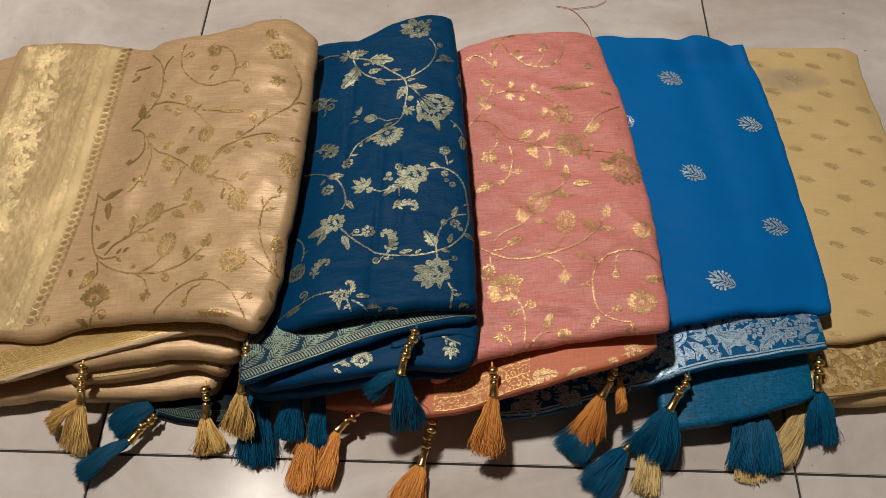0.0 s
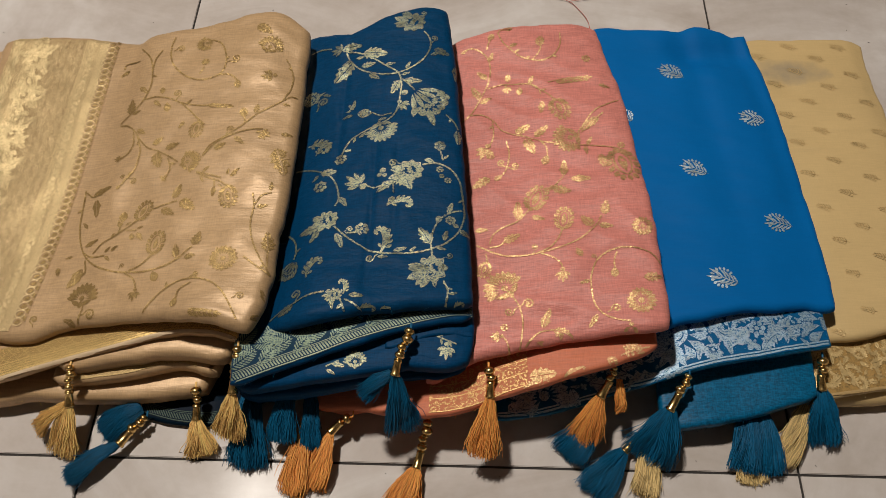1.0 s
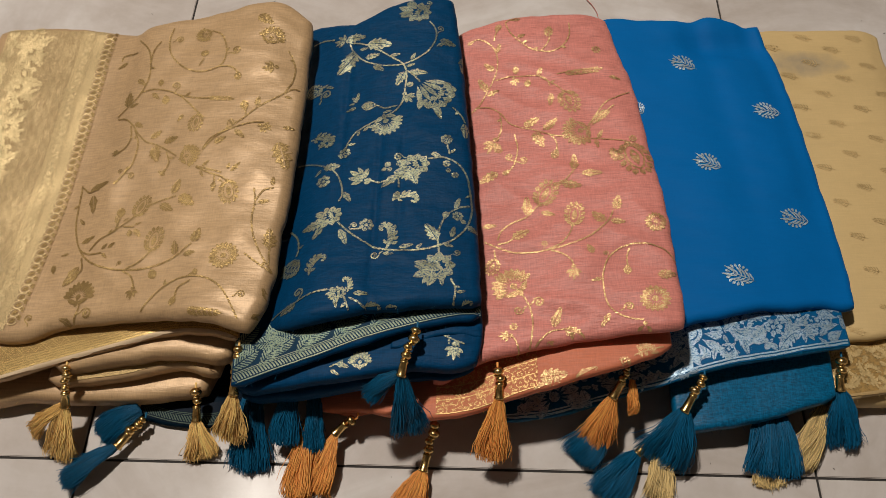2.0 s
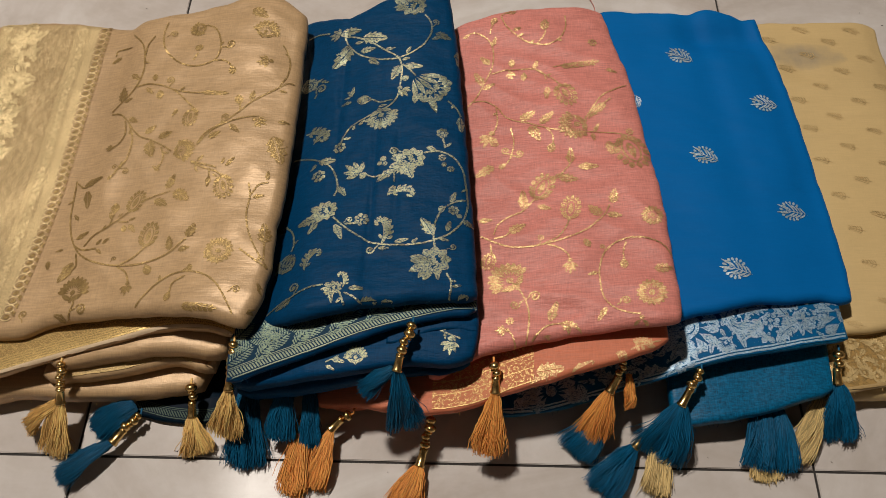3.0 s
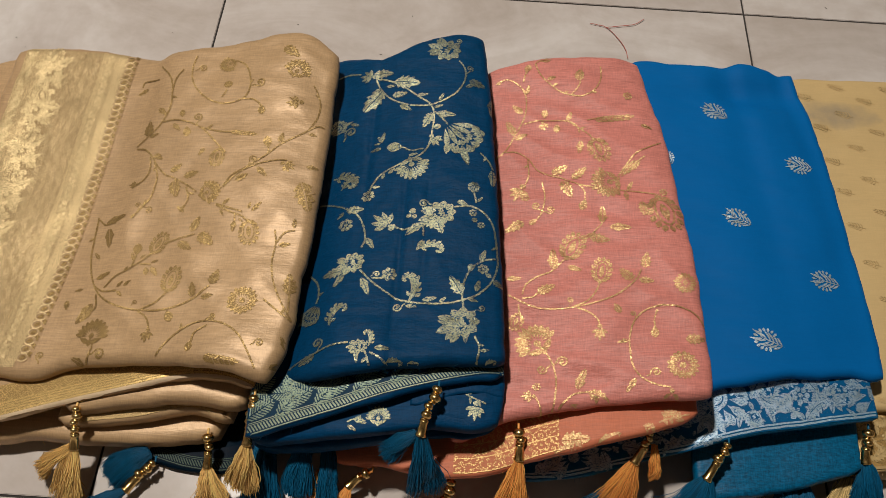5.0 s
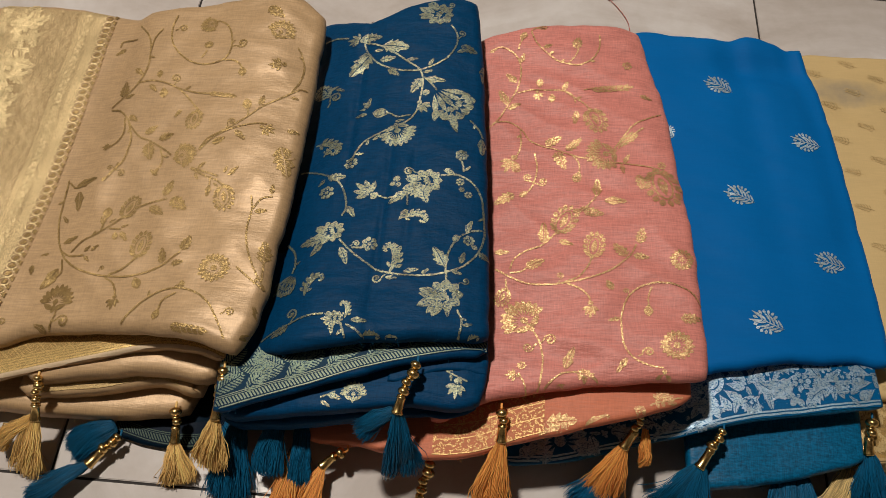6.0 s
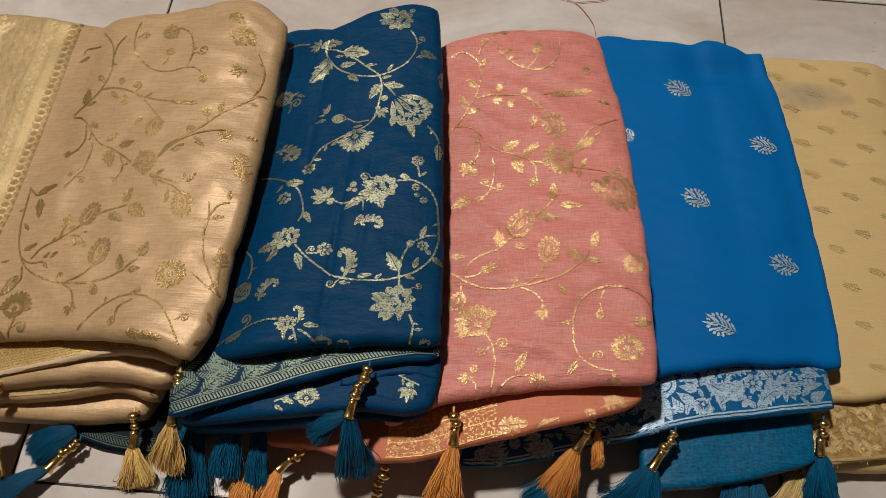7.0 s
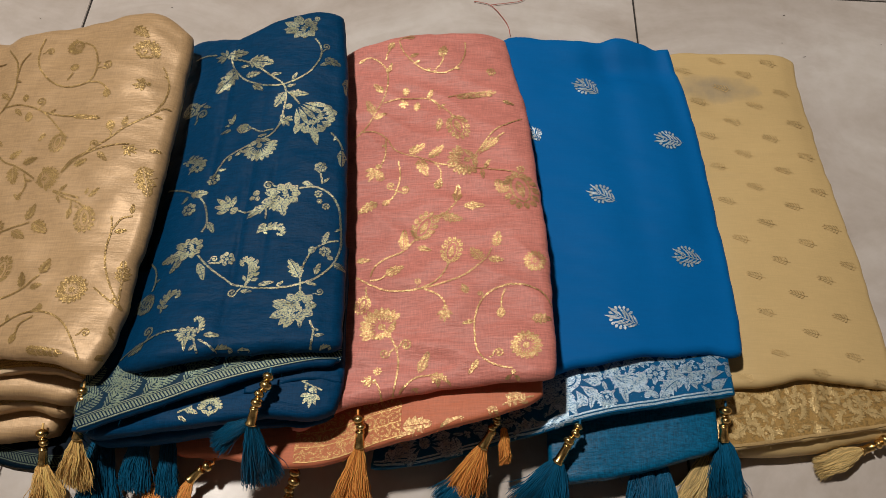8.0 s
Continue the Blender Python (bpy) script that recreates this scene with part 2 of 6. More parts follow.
def edge_pattern(nt, u, v):
    v = math_node(nt, "ADD", v, math_node(nt, "MULTIPLY", noise_tex(nt, 90.0, (1, 1, 1), 1.0), 0.0016))
    rows = math_node(nt, "MAXIMUM", inside(nt, v, 0.0018, 0.0032), inside(nt, v, 0.0042, 0.0056))
    return math_node(nt, "MAXIMUM", rows, math_node(nt, "MULTIPLY", inside(nt, v, 0.0072, 0.05), speckle(nt, 1000.0, 0.72)))


def fine_pattern(nt, u, v):
    rows = math_node(nt, "MULTIPLY", stripes(nt, v, 0.011, 0.07), speckle(nt, 900.0, 0.4))
    return math_node(nt, "MAXIMUM", math_node(nt, "MULTIPLY", scroll(nt, 150.0, 14.0, 8.0), speckle(nt, 1000.0, 0.50)), rows)


GOLD_BROCADE = brocade("gold_brocade", (0.40, 0.255, 0.095), (0.74, 0.52, 0.21), gold_pattern)
BAND_BROCADE = brocade("gold_band_brocade", (0.46, 0.315, 0.155), (0.76, 0.58, 0.31), band_pattern, 0.48, 0.7)
DULL_BROCADE = brocade("dull_gold_brocade", (0.46, 0.31, 0.145), (0.52, 0.37, 0.17), gold_pattern, 0.5, 0.5)
BLUE_BROCADE = brocade("blue_brocade", (0.001, 0.028, 0.066), (0.30, 0.36, 0.27), ladder_pattern, 0.5, 0.6)
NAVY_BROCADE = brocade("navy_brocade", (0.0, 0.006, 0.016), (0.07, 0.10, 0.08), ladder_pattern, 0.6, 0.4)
PINK_BROCADE = brocade("pink_brocade", (0.56, 0.19, 0.09), (0.70, 0.46, 0.19), fine_pattern, 0.46, 0.65)
TEAL_EDGE = brocade("teal_border_cloth", (0.0, 0.10, 0.27), (0.50, 0.68, 0.80), edge_pattern, 0.42, 0.6)
YELLOW_BROCADE = brocade("mustard_brocade", (0.42, 0.26, 0.09), (0.76, 0.54, 0.24), fine_pattern)
BRIGHT_ZARI = zari("bright_gold_zari", (1.0, 0.80, 0.45), (0.48, 0.33, 0.155), 0.46, 0.8, 0.465, 0.3)
DIM_ZARI = zari("dim_gold_zari", (0.98, 0.77, 0.44), (0.46, 0.315, 0.155), 0.46, 0.7, 0.48, 0.5)
TAN_ZARI = zari("tan_gold_zari", (0.53, 0.36, 0.145), (0.25, 0.155, 0.058), 0.34, 0.68, 0.49)
MUSTARD_ZARI = zari("mustard_zari", (0.84, 0.63, 0.31), (0.57, 0.395, 0.17), 0.38, 0.55, 0.48)
YARN_RED = yarn("dull_red_yarn", (0.50, 0.14, 0.11))



# ---- building helpers ----
def mesh_object(name, verts, faces, material, smooth=True):
    me = bpy.data.meshes.new(name)
    me.from_pydata([tuple(v) for v in verts], [], faces)
    me.materials.append(material)
    if smooth:
        me.polygons.foreach_set("use_smooth", [True] * len(me.polygons))
    me.update()
    return new(name, me)


def child(ob, parent, label=""):
    """Puts ob under its thing or part without moving it."""
    ob.parent = parent
    ob.matrix_parent_inverse = world_of(parent).inverted()
    if label:
        ob["label"] = label
    return ob


def world_of(ob):
    m = ob.matrix_basis
    if ob.parent:
        m = world_of(ob.parent) @ ob.matrix_parent_inverse @ m
    return m


def base(name, at, label, category, group=""):
    e = new(name)
    e.matrix_basis = Matrix.Translation(at)
    return tagged(e, label, category, group)


def spline(points, s):
    """A smooth curve through the points, at s from 0 to 1 by length."""
    p = [Vector(q) for q in points]
    if len(p) == 1:
        return p[0].copy()
    d = [0.0]
    for a, b in zip(p, p[1:]):
        d.append(d[-1] + max((b - a).length, 1e-6))
    x = s * d[-1]
    i = 0
    while i < len(p) - 2 and x > d[i + 1]:
        i += 1
    h = d[i + 1] - d[i]
    u = (x - d[i]) / h
    def slope(k):
        if k == 0:
            return (p[1] - p[0]) / (d[1] - d[0])
        if k == len(p) - 1:
            return (p[-1] - p[-2]) / (d[-1] - d[-2])
        return (p[k + 1] - p[k - 1]) / (d[k + 1] - d[k - 1])
    a, b, ma, mb = p[i], p[i + 1], slope(i) * h, slope(i + 1) * h
    return a * (2 * u**3 - 3 * u**2 + 1) + ma * (u**3 - 2 * u**2 + u) + b * (3 * u**2 - 2 * u**3) + mb * (u**3 - u**2)


class Fold:
    """A folded bundle of cloth: four edge curves, rolled rims of radius r, and a soft uneven top."""

    def __init__(self, front, back, left=(), right=(), r=0.01, nu=60, nv=60, ripple=0.0012, dents=(), seed=0.0, crumple=(0.0, 20, 55), square=1.0):
        self.front, self.back = list(front), list(back)
        self.left = [front[0], *left, back[0]]
        self.right = [front[-1], *right, back[-1]]
        self.r, self.nu, self.nv, self.ripple, self.dents, self.seed, self.crumple, self.square = r, nu, nv, ripple, dents, seed, crumple, square
        self.fu = [spline(self.front, i / 64) for i in range(65)]
        self.bu = [spline(self.back, i / 64) for i in range(65)]
        self.lv = [spline(self.left, i / 64) for i in range(65)]
        self.rv = [spline(self.right, i / 64) for i in range(65)]

    def pick(self, row, s):
        x = min(max(s, 0.0), 1.0) * 64
        i = min(int(x), 63)
        return row[i].lerp(row[i + 1], x - i)

    def rim(self, u, v):
        f, b = self.pick(self.fu, u), self.pick(self.bu, u)
        l, r = self.pick(self.lv, v), self.pick(self.rv, v)
        c = (self.fu[0] * (1 - u) * (1 - v) + self.fu[64] * u * (1 - v) + self.bu[0] * (1 - u) * v + self.bu[64] * u * v)
        return f * (1 - v) + b * v + l * (1 - u) + r * u - c

    def top(self, u, v):
        p = self.rim(u, v)
        e = 0.0022 * max(0.0, 1 - 9 * min(u, v, 1 - u, 1 - v))
        p.x += e * (noise.noise(Vector((p.y * 28, self.seed, 1.0))) + 0.6 * noise.noise(Vector((p.y * 75, self.seed, 3.0))))
        p.y += e * (noise.noise(Vector((p.x * 28, self.seed, 2.0))) + 0.5 * noise.noise(Vector((p.x * 75, self.seed, 4.0))))
        p.z += self.r
        q = Vector((p.x * 14 + self.seed, p.y * 14, self.seed))
        p.z += self.ripple * 1.6 * noise.noise(q)
        high, fx, fy = self.crumple
        if high:
            n1 = noise.noise(Vector((p.x * fx + 3, p.y * fy + p.x * 12, self.seed)))
            n2 = noise.noise(Vector((p.x * fx * 2.3, p.y * fy * 2.1 - p.x * 25, self.seed + 5)))
            p.z += high * ((1 - abs(n1) * 2.2) * 0.7 + 0.45 * n2)
        q2 = Vector((p.x * 30 + self.seed, p.y * 75 + p.x * 20, self.seed))
        p.z += self.ripple * 0.35 * noise.noise(q2)
        for x, y, rx, ry, dz in self.dents:
            p.z += dz * math.exp(-((p.x - x) / rx) ** 2 - ((p.y - y) / ry) ** 2)
        return p

    def build(self, name, material):
        nu, nv, r = self.nu, self.nv, self.r
        w = (self.fu[32] - self.rim(0.5, 1.0)).length
        ru = r / max((self.rim(0, 0.5) - self.rim(1, 0.5)).length, 0.02)
        rv = r / max(w, 0.02)
        verts, faces, at = [], [], {}
        for j in range(nv + 1):
            for i in range(nu + 1):
                at[i, j] = len(verts)
                verts.append(self.top(ru + (1 - 2 * ru) * i / nu, rv + (1 - 2 * rv) * j / nv))
        for j in range(nv):
            for i in range(nu):
                faces.append((at[i, j], at[i + 1, j], at[i + 1, j + 1], at[i, j + 1]))
        loop = [(i, 0) for i in range(nu)] + [(nu, j) for j in range(nv)] + [(i, nv) for i in range(nu, 0, -1)] + [(0, j) for j in range(nv, 0, -1)]
        rim = [at[k] for k in loop]
        n = len(rim)
        out = []
        for k in range(n):
            d = verts[rim[(k + 3) % n]] - verts[rim[k - 3]]
            o = Vector((d.y, -d.x, 0))
            out.append(o.normalized() if o.length > 1e-9 else Vector((1, 0, 0)))
        rings = [rim]
        for a in (25, 50, 72, 90, 108, 130, 155, 180):
            sa, ca = math.sin(radians(a)) ** self.square, math.cos(radians(a))
            ca = math.copysign(abs(ca) ** self.square, ca)
            ring = []
            for k in range(n):
                p = verts[rim[k]]
                ring.append(len(verts))
                verts.append(Vector((p.x + out[k].x * r * sa, p.y + out[k].y * r * sa, p.z - r * (1 - ca))))
            rings.append(ring)
        for a, b in zip(rings, rings[1:]):
            for k in range(n):
                faces.append((a[k], b[k], b[(k + 1) % n], a[(k + 1) % n]))
        mid = len(verts)
        verts.append(sum((verts[k] for k in rings[-1]), Vector()) / n)
        last = rings[-1]
        for k in range(n):
            faces.append((last[(k + 1) % n], last[k], mid))
        self.tree = BVHTree.FromPolygons([tuple(v) for v in verts], faces)
        self.ob = mesh_object(name, verts, faces, material)
        return self.ob


def tube(path, radii, sides, closed=True):
    """Verts and faces of a tapering tube along a path."""
    verts, faces = [], []
    for i, p in enumerate(path):
        d = (path[min(i + 1, len(path) - 1)] - path[max(i - 1, 0)]).normalized()
        a = d.cross(Vector((0.31, 0.17, 0.93)))
        a = (a if a.length > 0.05 else d.cross(Vector((1, 0, 0)))).normalized()
        b = d.cross(a)
        for k in range(sides):
            t = 2 * math.pi * k / sides
            verts.append(p + (a * math.cos(t) + b * math.sin(t)) * radii[i])
    for i in range(len(path) - 1):
        for k in range(sides):
            x, y = i * sides + k, i * sides + (k + 1) % sides
            faces.append((x, y, y + sides, x + sides))
    if closed:
        faces.append(tuple(range(sides - 1, -1, -1)))
        faces.append(tuple(range(len(verts) - sides, len(verts))))
    return verts, faces


def merge(pieces):
    verts, faces = [], []
    for v, f in pieces:
        k = len(verts)
        verts += v
        faces += [tuple(i + k for i in q) for q in f]
    return verts, faces


# ---- the room ----
floor = mesh_object("floor", [(-2.4, -2.4, -0.0015), (3.0, -2.4, -0.0015), (3.0, 3.0, -0.0015), (-2.4, 3.0, -0.0015),
                              (-2.4, -2.4, -0.08), (3.0, -2.4, -0.08), (3.0, 3.0, -0.08), (-2.4, 3.0, -0.08)],
                    [(0, 1, 2, 3), (7, 6, 5, 4), (0, 4, 5, 1), (1, 5, 6, 2), (2, 6, 7, 3), (3, 7, 4, 0)], GROUT, False)
tagged(floor, "polished beige floor tiles with thin dark joints", "floor", kind="structure")


def wall(name, x0, y0, z0, x1, y1, z1, label, category):
    v = [(x, y, z) for z in (z0, z1) for x, y in ((x0, y0), (x1, y0), (x1, y1), (x0, y1))]
    ob = mesh_object(name, v, [(3, 2, 1, 0), (4, 5, 6, 7), (0, 1, 5, 4), (1, 2, 6, 5), (2, 3, 7, 6), (3, 0, 4, 7)], WALL, False)
    return tagged(ob, label, category, kind="structure")


wall("wall_north", -2.5, 3.0, -0.08, 3.1, 3.1, 3.15, "plain cream painted wall of the room", "wall")
wall("wall_south", -2.5, -2.5, -0.08, 3.1, -2.4, 3.15, "plain cream painted wall of the room", "wall")
wall("wall_west", -2.5, -2.4, -0.08, -2.4, 3.0, 3.15, "plain cream painted wall of the room", "wall")
wall("wall_east", 3.0, -2.4, -0.08, 3.1, 3.0, 3.15, "plain cream painted wall of the room", "wall")
wall("ceiling", -2.5, -2.5, 3.15, 3.1, 3.1, 3.25, "plain cream painted ceiling of the room", "ceiling")

# ---- the five folded saris, each a stack of folds ----
gold = base("folded_sari", (-0.01, 0.24, 0), "beige gold silk sari with brocade band, folded in a stack", "sari", "folded saris")
blue = base("folded_sari", (0.22, 0.24, 0), "peacock blue silk sari with gold flower brocade, folded", "sari", "folded saris")
pink = base("folded_sari", (0.38, 0.24, 0), "salmon pink silk sari with gold vine brocade, folded", "sari", "folded saris")
teal = base("folded_sari", (0.54, 0.26, 0), "plain turquoise silk sari with silver paisley motifs, folded", "sari", "folded saris")
yellow = base("folded_sari", (0.68, 0.27, 0), "mustard silk sari with tiny woven leaves, folded on the tiles", "sari", "folded saris")

# beige gold
gold_top = Fold(
    front=[(-0.1470, 0.0830, 0.0400), (-0.1130, 0.0810, 0.0430), (-0.0870, 0.0810, 0.0460), (-0.0470, 0.0780, 0.0520), (-0.0250, 0.0860, 0.0580), (0.0440, 0.0880, 0.0780), (0.1090, 0.0810, 0.0900), (0.1450, 0.0700, 0.0900)],
    back=[(-0.1620, 0.4140, 0.0580), (-0.1470, 0.4170, 0.0610), (-0.0920, 0.4160, 0.0650), (-0.0330, 0.4050, 0.0720), (-0.0120, 0.3990, 0.0750), (0.0050, 0.4030, 0.0830), (0.0650, 0.4100, 0.0940), (0.1230, 0.4190, 0.1020), (0.1600, 0.3970, 0.0960)],
    left=[(-0.1600, 0.2060, 0.0450), (-0.1630, 0.3140, 0.0520)],
    right=[(0.1560, 0.1070, 0.0900), (0.1590, 0.1690, 0.0900), (0.1620, 0.2220, 0.0920), (0.1620, 0.3080, 0.0940)],
    r=0.009, nu=120, nv=120, ripple=0.002, seed=3.0, crumple=(0.0024, 11, 14), dents=((0.06, 0.2, 0.05, 0.10, -0.002), (-0.03, 0.25, 0.02, 0.2, -0.002)))
child(gold_top.build("top_fold", GOLD_CLOTH), gold, "beige silk fold with tan woven vines")
gold_side = Fold(
    front=[(-0.25, 0.06, 0.026), (-0.12, 0.06, 0.030)], back=[(-0.2330, 0.3680, 0.0360), (-0.2050, 0.3970, 0.0400), (-0.1900, 0.4110, 0.0420), (-0.1600, 0.4200, 0.0460)],
    left=[(-0.24, 0.2, 0.03)], r=0.006, nu=40, nv=50, ripple=0.0015, seed=4.0)
child(gold_side.build("side_fold", GOLD_CLOTH), gold)
gold_l2 = Fold(
    front=[(-0.1490, 0.0260, 0.0300), (-0.0780, 0.0450, 0.0400), (-0.0310, 0.0580, 0.0480), (-0.0070, 0.0640, 0.0520), (0.0410, 0.0750, 0.0600), (0.0650, 0.0810, 0.0640), (0.0890, 0.0840, 0.0660), (0.1130, 0.0820, 0.0680), (0.1340, 0.0750, 0.0700)],
    back=[(-0.13, 0.2, 0.030), (0.0, 0.2, 0.045), (0.08, 0.2, 0.066), (0.135, 0.2, 0.07)], r=0.0042, square=0.6, nu=90, nv=14, ripple=0.0008, seed=5)
child(gold_l2.build("border_fold", GOLD_CLOTH), gold)
gold_l3 = Fold(
    front=[(-0.0230, 0.0530, 0.0400), (-0.0030, 0.0570, 0.0440), (0.0410, 0.0640, 0.0500), (0.0640, 0.0680, 0.0520), (0.1030, 0.0660, 0.0520), (0.1220, 0.0590, 0.0520)],
    back=[(-0.02, 0.2, 0.034), (0.06, 0.2, 0.048), (0.127, 0.2, 0.052)], right=[(0.130, 0.10, 0.052)], r=0.0094, square=0.6, nu=70, nv=12, ripple=0.0008, seed=7)
child(gold_l3.build("inner_fold", GOLD_CLOTH), gold)
gold_l4 = Fold(
    front=[(-0.0290, 0.0450, 0.0300), (-0.0050, 0.0500, 0.0320), (0.0380, 0.0560, 0.0360), (0.0760, 0.0650, 0.0380), (0.0970, 0.0610, 0.0380), (0.1080, 0.0500, 0.0360)],
    back=[(-0.02, 0.2, 0.026), (0.05, 0.2, 0.034), (0.122, 0.2, 0.036)], right=[(0.118, 0.10, 0.036)], r=0.0074, square=0.6, nu=70, nv=12, ripple=0.0008, seed=9)
child(gold_l4.build("inner_fold", GOLD_CLOTH), gold)
gold_l5 = Fold(
    front=[(-0.1530, 0.0270, 0.0140), (-0.0770, 0.0370, 0.0140), (-0.0540, 0.0420, 0.0150), (-0.0040, 0.0410, 0.0165), (0.0360, 0.0420, 0.0180), (0.0740, 0.0470, 0.0190), (0.0980, 0.0470, 0.0190)],
    back=[(-0.14, 0.2, 0.014), (0.0, 0.2, 0.016), (0.108, 0.2, 0.02)], right=[(0.110, 0.09, 0.02)], r=0.0098, square=0.6, nu=70, nv=12, ripple=0.0008, seed=11)
child(gold_l5.build("lower_fold", GOLD_CLOTH), gold)
gold_l6 = Fold(
    front=[(-0.1550, 0.0520, 0.0065), (-0.0680, 0.0580, 0.0065), (-0.0060, 0.0640, 0.0065), (0.0570, 0.0680, 0.0065)],
    back=[(-0.14, 0.36, 0.0065), (0.0, 0.36, 0.0065), (0.05, 0.36, 0.0065)], r=0.006, square=0.6, nu=40, nv=14, ripple=0.0004, seed=12)
child(gold_l6.build("lower_fold", GOLD_CLOTH), gold)
gold_core = Fold(front=[(-0.14, 0.13, 0.022), (0.09, 0.13, 0.05)], back=[(-0.14, 0.36, 0.022), (0.09, 0.36, 0.05)], r=0.02, nu=20, nv=20, seed=2)
child(gold_core.build("inner_fold", GOLD_CLOTH), gold)

# peacock blue
blue_top = Fold(
    front=[(0.135, 0.062, 0.040), (0.1570, 0.0790, 0.0720), (0.1840, 0.0770, 0.0970), (0.2120, 0.0820, 0.1030), (0.2390, 0.0870, 0.1040), (0.2750, 0.0910, 0.1050), (0.3020, 0.0930, 0.1050), (0.3240, 0.0940, 0.1030)],
    back=[(0.135, 0.374, 0.046), (0.1530, 0.4160, 0.0660), (0.1790, 0.4110, 0.0820), (0.2040, 0.4040, 0.0920), (0.2380, 0.4190, 0.1020), (0.2690, 0.4290, 0.1070), (0.2950, 0.4260, 0.1040)],
    left=[(0.135, 0.2, 0.030)],
    right=[(0.3210, 0.1560, 0.1000), (0.3160, 0.2220, 0.1000), (0.3110, 0.2870, 0.1000), (0.3050, 0.3580, 0.1010)],
    r=0.008, nu=120, nv=130, ripple=0.0018, seed=23.0, crumple=(0.0015, 26, 22), dents=((0.2, 0.3, 0.0035, 0.1, -0.0018), (0.235, 0.2, 0.003, 0.1, -0.0018), (0.255, 0.21, 0.003, 0.07, -0.0012), (0.24, 0.135, 0.05, 0.003, 0.0010)))
child(blue_top.build("top_fold", BLUE_CLOTH), blue, "deep blue silk fold with pale gold flowers")
blue_l2 = Fold(
    front=[(0.1310, 0.0340, 0.0700), (0.1420, 0.0370, 0.0740), (0.1670, 0.0450, 0.0800), (0.1940, 0.0530, 0.0860), (0.2300, 0.0660, 0.0920), (0.2660, 0.0770, 0.0950), (0.3030, 0.0860, 0.0960), (0.3240, 0.0880, 0.0940)],
    back=[(0.125, 0.17, 0.064), (0.2, 0.17, 0.08), (0.270, 0.17, 0.080)], right=[(0.300, 0.12, 0.086)], r=0.004, nu=90, nv=16, ripple=0.0008, seed=25)
child(blue_l2.build("border_fold", BLUE_CLOTH), blue)
blue_l3 = Fold(
    front=[(0.1320, 0.0350, 0.0560), (0.1660, 0.0380, 0.0620), (0.1940, 0.0410, 0.0700), (0.2310, 0.0450, 0.0760), (0.2670, 0.0510, 0.0800), (0.3000, 0.0505, 0.0810), (0.3200, 0.0530, 0.0790)],
    back=[(0.13, 0.2, 0.052), (0.2, 0.2, 0.068), (0.317, 0.2, 0.076)], right=[(0.3240, 0.0810, 0.0800)], r=0.0075, square=0.6, nu=80, nv=14, ripple=0.001, seed=27, crumple=(0.0016, 26, 60))
child(blue_l3.build("inner_fold", BLUE_CLOTH), blue)
blue_l4 = Fold(
    front=[(0.1340, 0.0350, 0.0400), (0.1730, 0.0370, 0.0460), (0.2200, 0.0420, 0.0560), (0.2670, 0.0500, 0.0620), (0.3040, 0.0540, 0.0640)],
    back=[(0.13, 0.2, 0.04), (0.2, 0.2, 0.05), (0.305, 0.2, 0.062)], r=0.0075, square=0.6, nu=60, nv=14, ripple=0.0012, seed=29, crumple=(0.0016, 26, 60))
child(blue_l4.build("lower_fold", BLUE_CLOTH), blue)
blue_l5 = Fold(
    front=[(0.0400, 0.0370, 0.0040), (0.0750, 0.0290, 0.0040), (0.1090, 0.0290, 0.0050), (0.1450, 0.0410, 0.0220), (0.1890, 0.0500, 0.0360)],
    back=[(0.04, 0.055, 0.004), (0.09, 0.058, 0.005), (0.125, 0.12, 0.02), (0.2, 0.12, 0.042)], r=0.003, nu=50, nv=10, ripple=0.0012, seed=31)
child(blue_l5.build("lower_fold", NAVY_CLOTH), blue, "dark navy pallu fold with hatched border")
blue_l6 = Fold(
    front=[(0.2530, 0.0640, 0.0860), (0.2750, 0.0720, 0.0880), (0.3030, 0.0780, 0.0890), (0.3240, 0.0750, 0.0870)],
    back=[(0.25, 0.14, 0.082), (0.28, 0.14, 0.084), (0.312, 0.14, 0.084)], r=0.0022, nu=40, nv=10, ripple=0.0012, seed=33)
child(blue_l6.build("inner_fold", BLUE_CLOTH), blue)
blue_l7 = Fold(
    front=[(0.2530, 0.0470, 0.0640), (0.2760, 0.0500, 0.0660), (0.2990, 0.0490, 0.0670), (0.3190, 0.0570, 0.0680)],
    back=[(0.25, 0.14, 0.062), (0.28, 0.14, 0.064), (0.312, 0.14, 0.066)], r=0.0026, nu=40, nv=10, ripple=0.0016, seed=35)
child(blue_l7.build("inner_fold", BLUE_CLOTH), blue)
blue_core = Fold(front=[(0.16, 0.10, 0.045), (0.27, 0.10, 0.05)], back=[(0.16, 0.37, 0.036), (0.27, 0.38, 0.05)], r=0.034, nu=20, nv=20, seed=2)
child(blue_core.build("inner_fold", BLUE_CLOTH), blue)

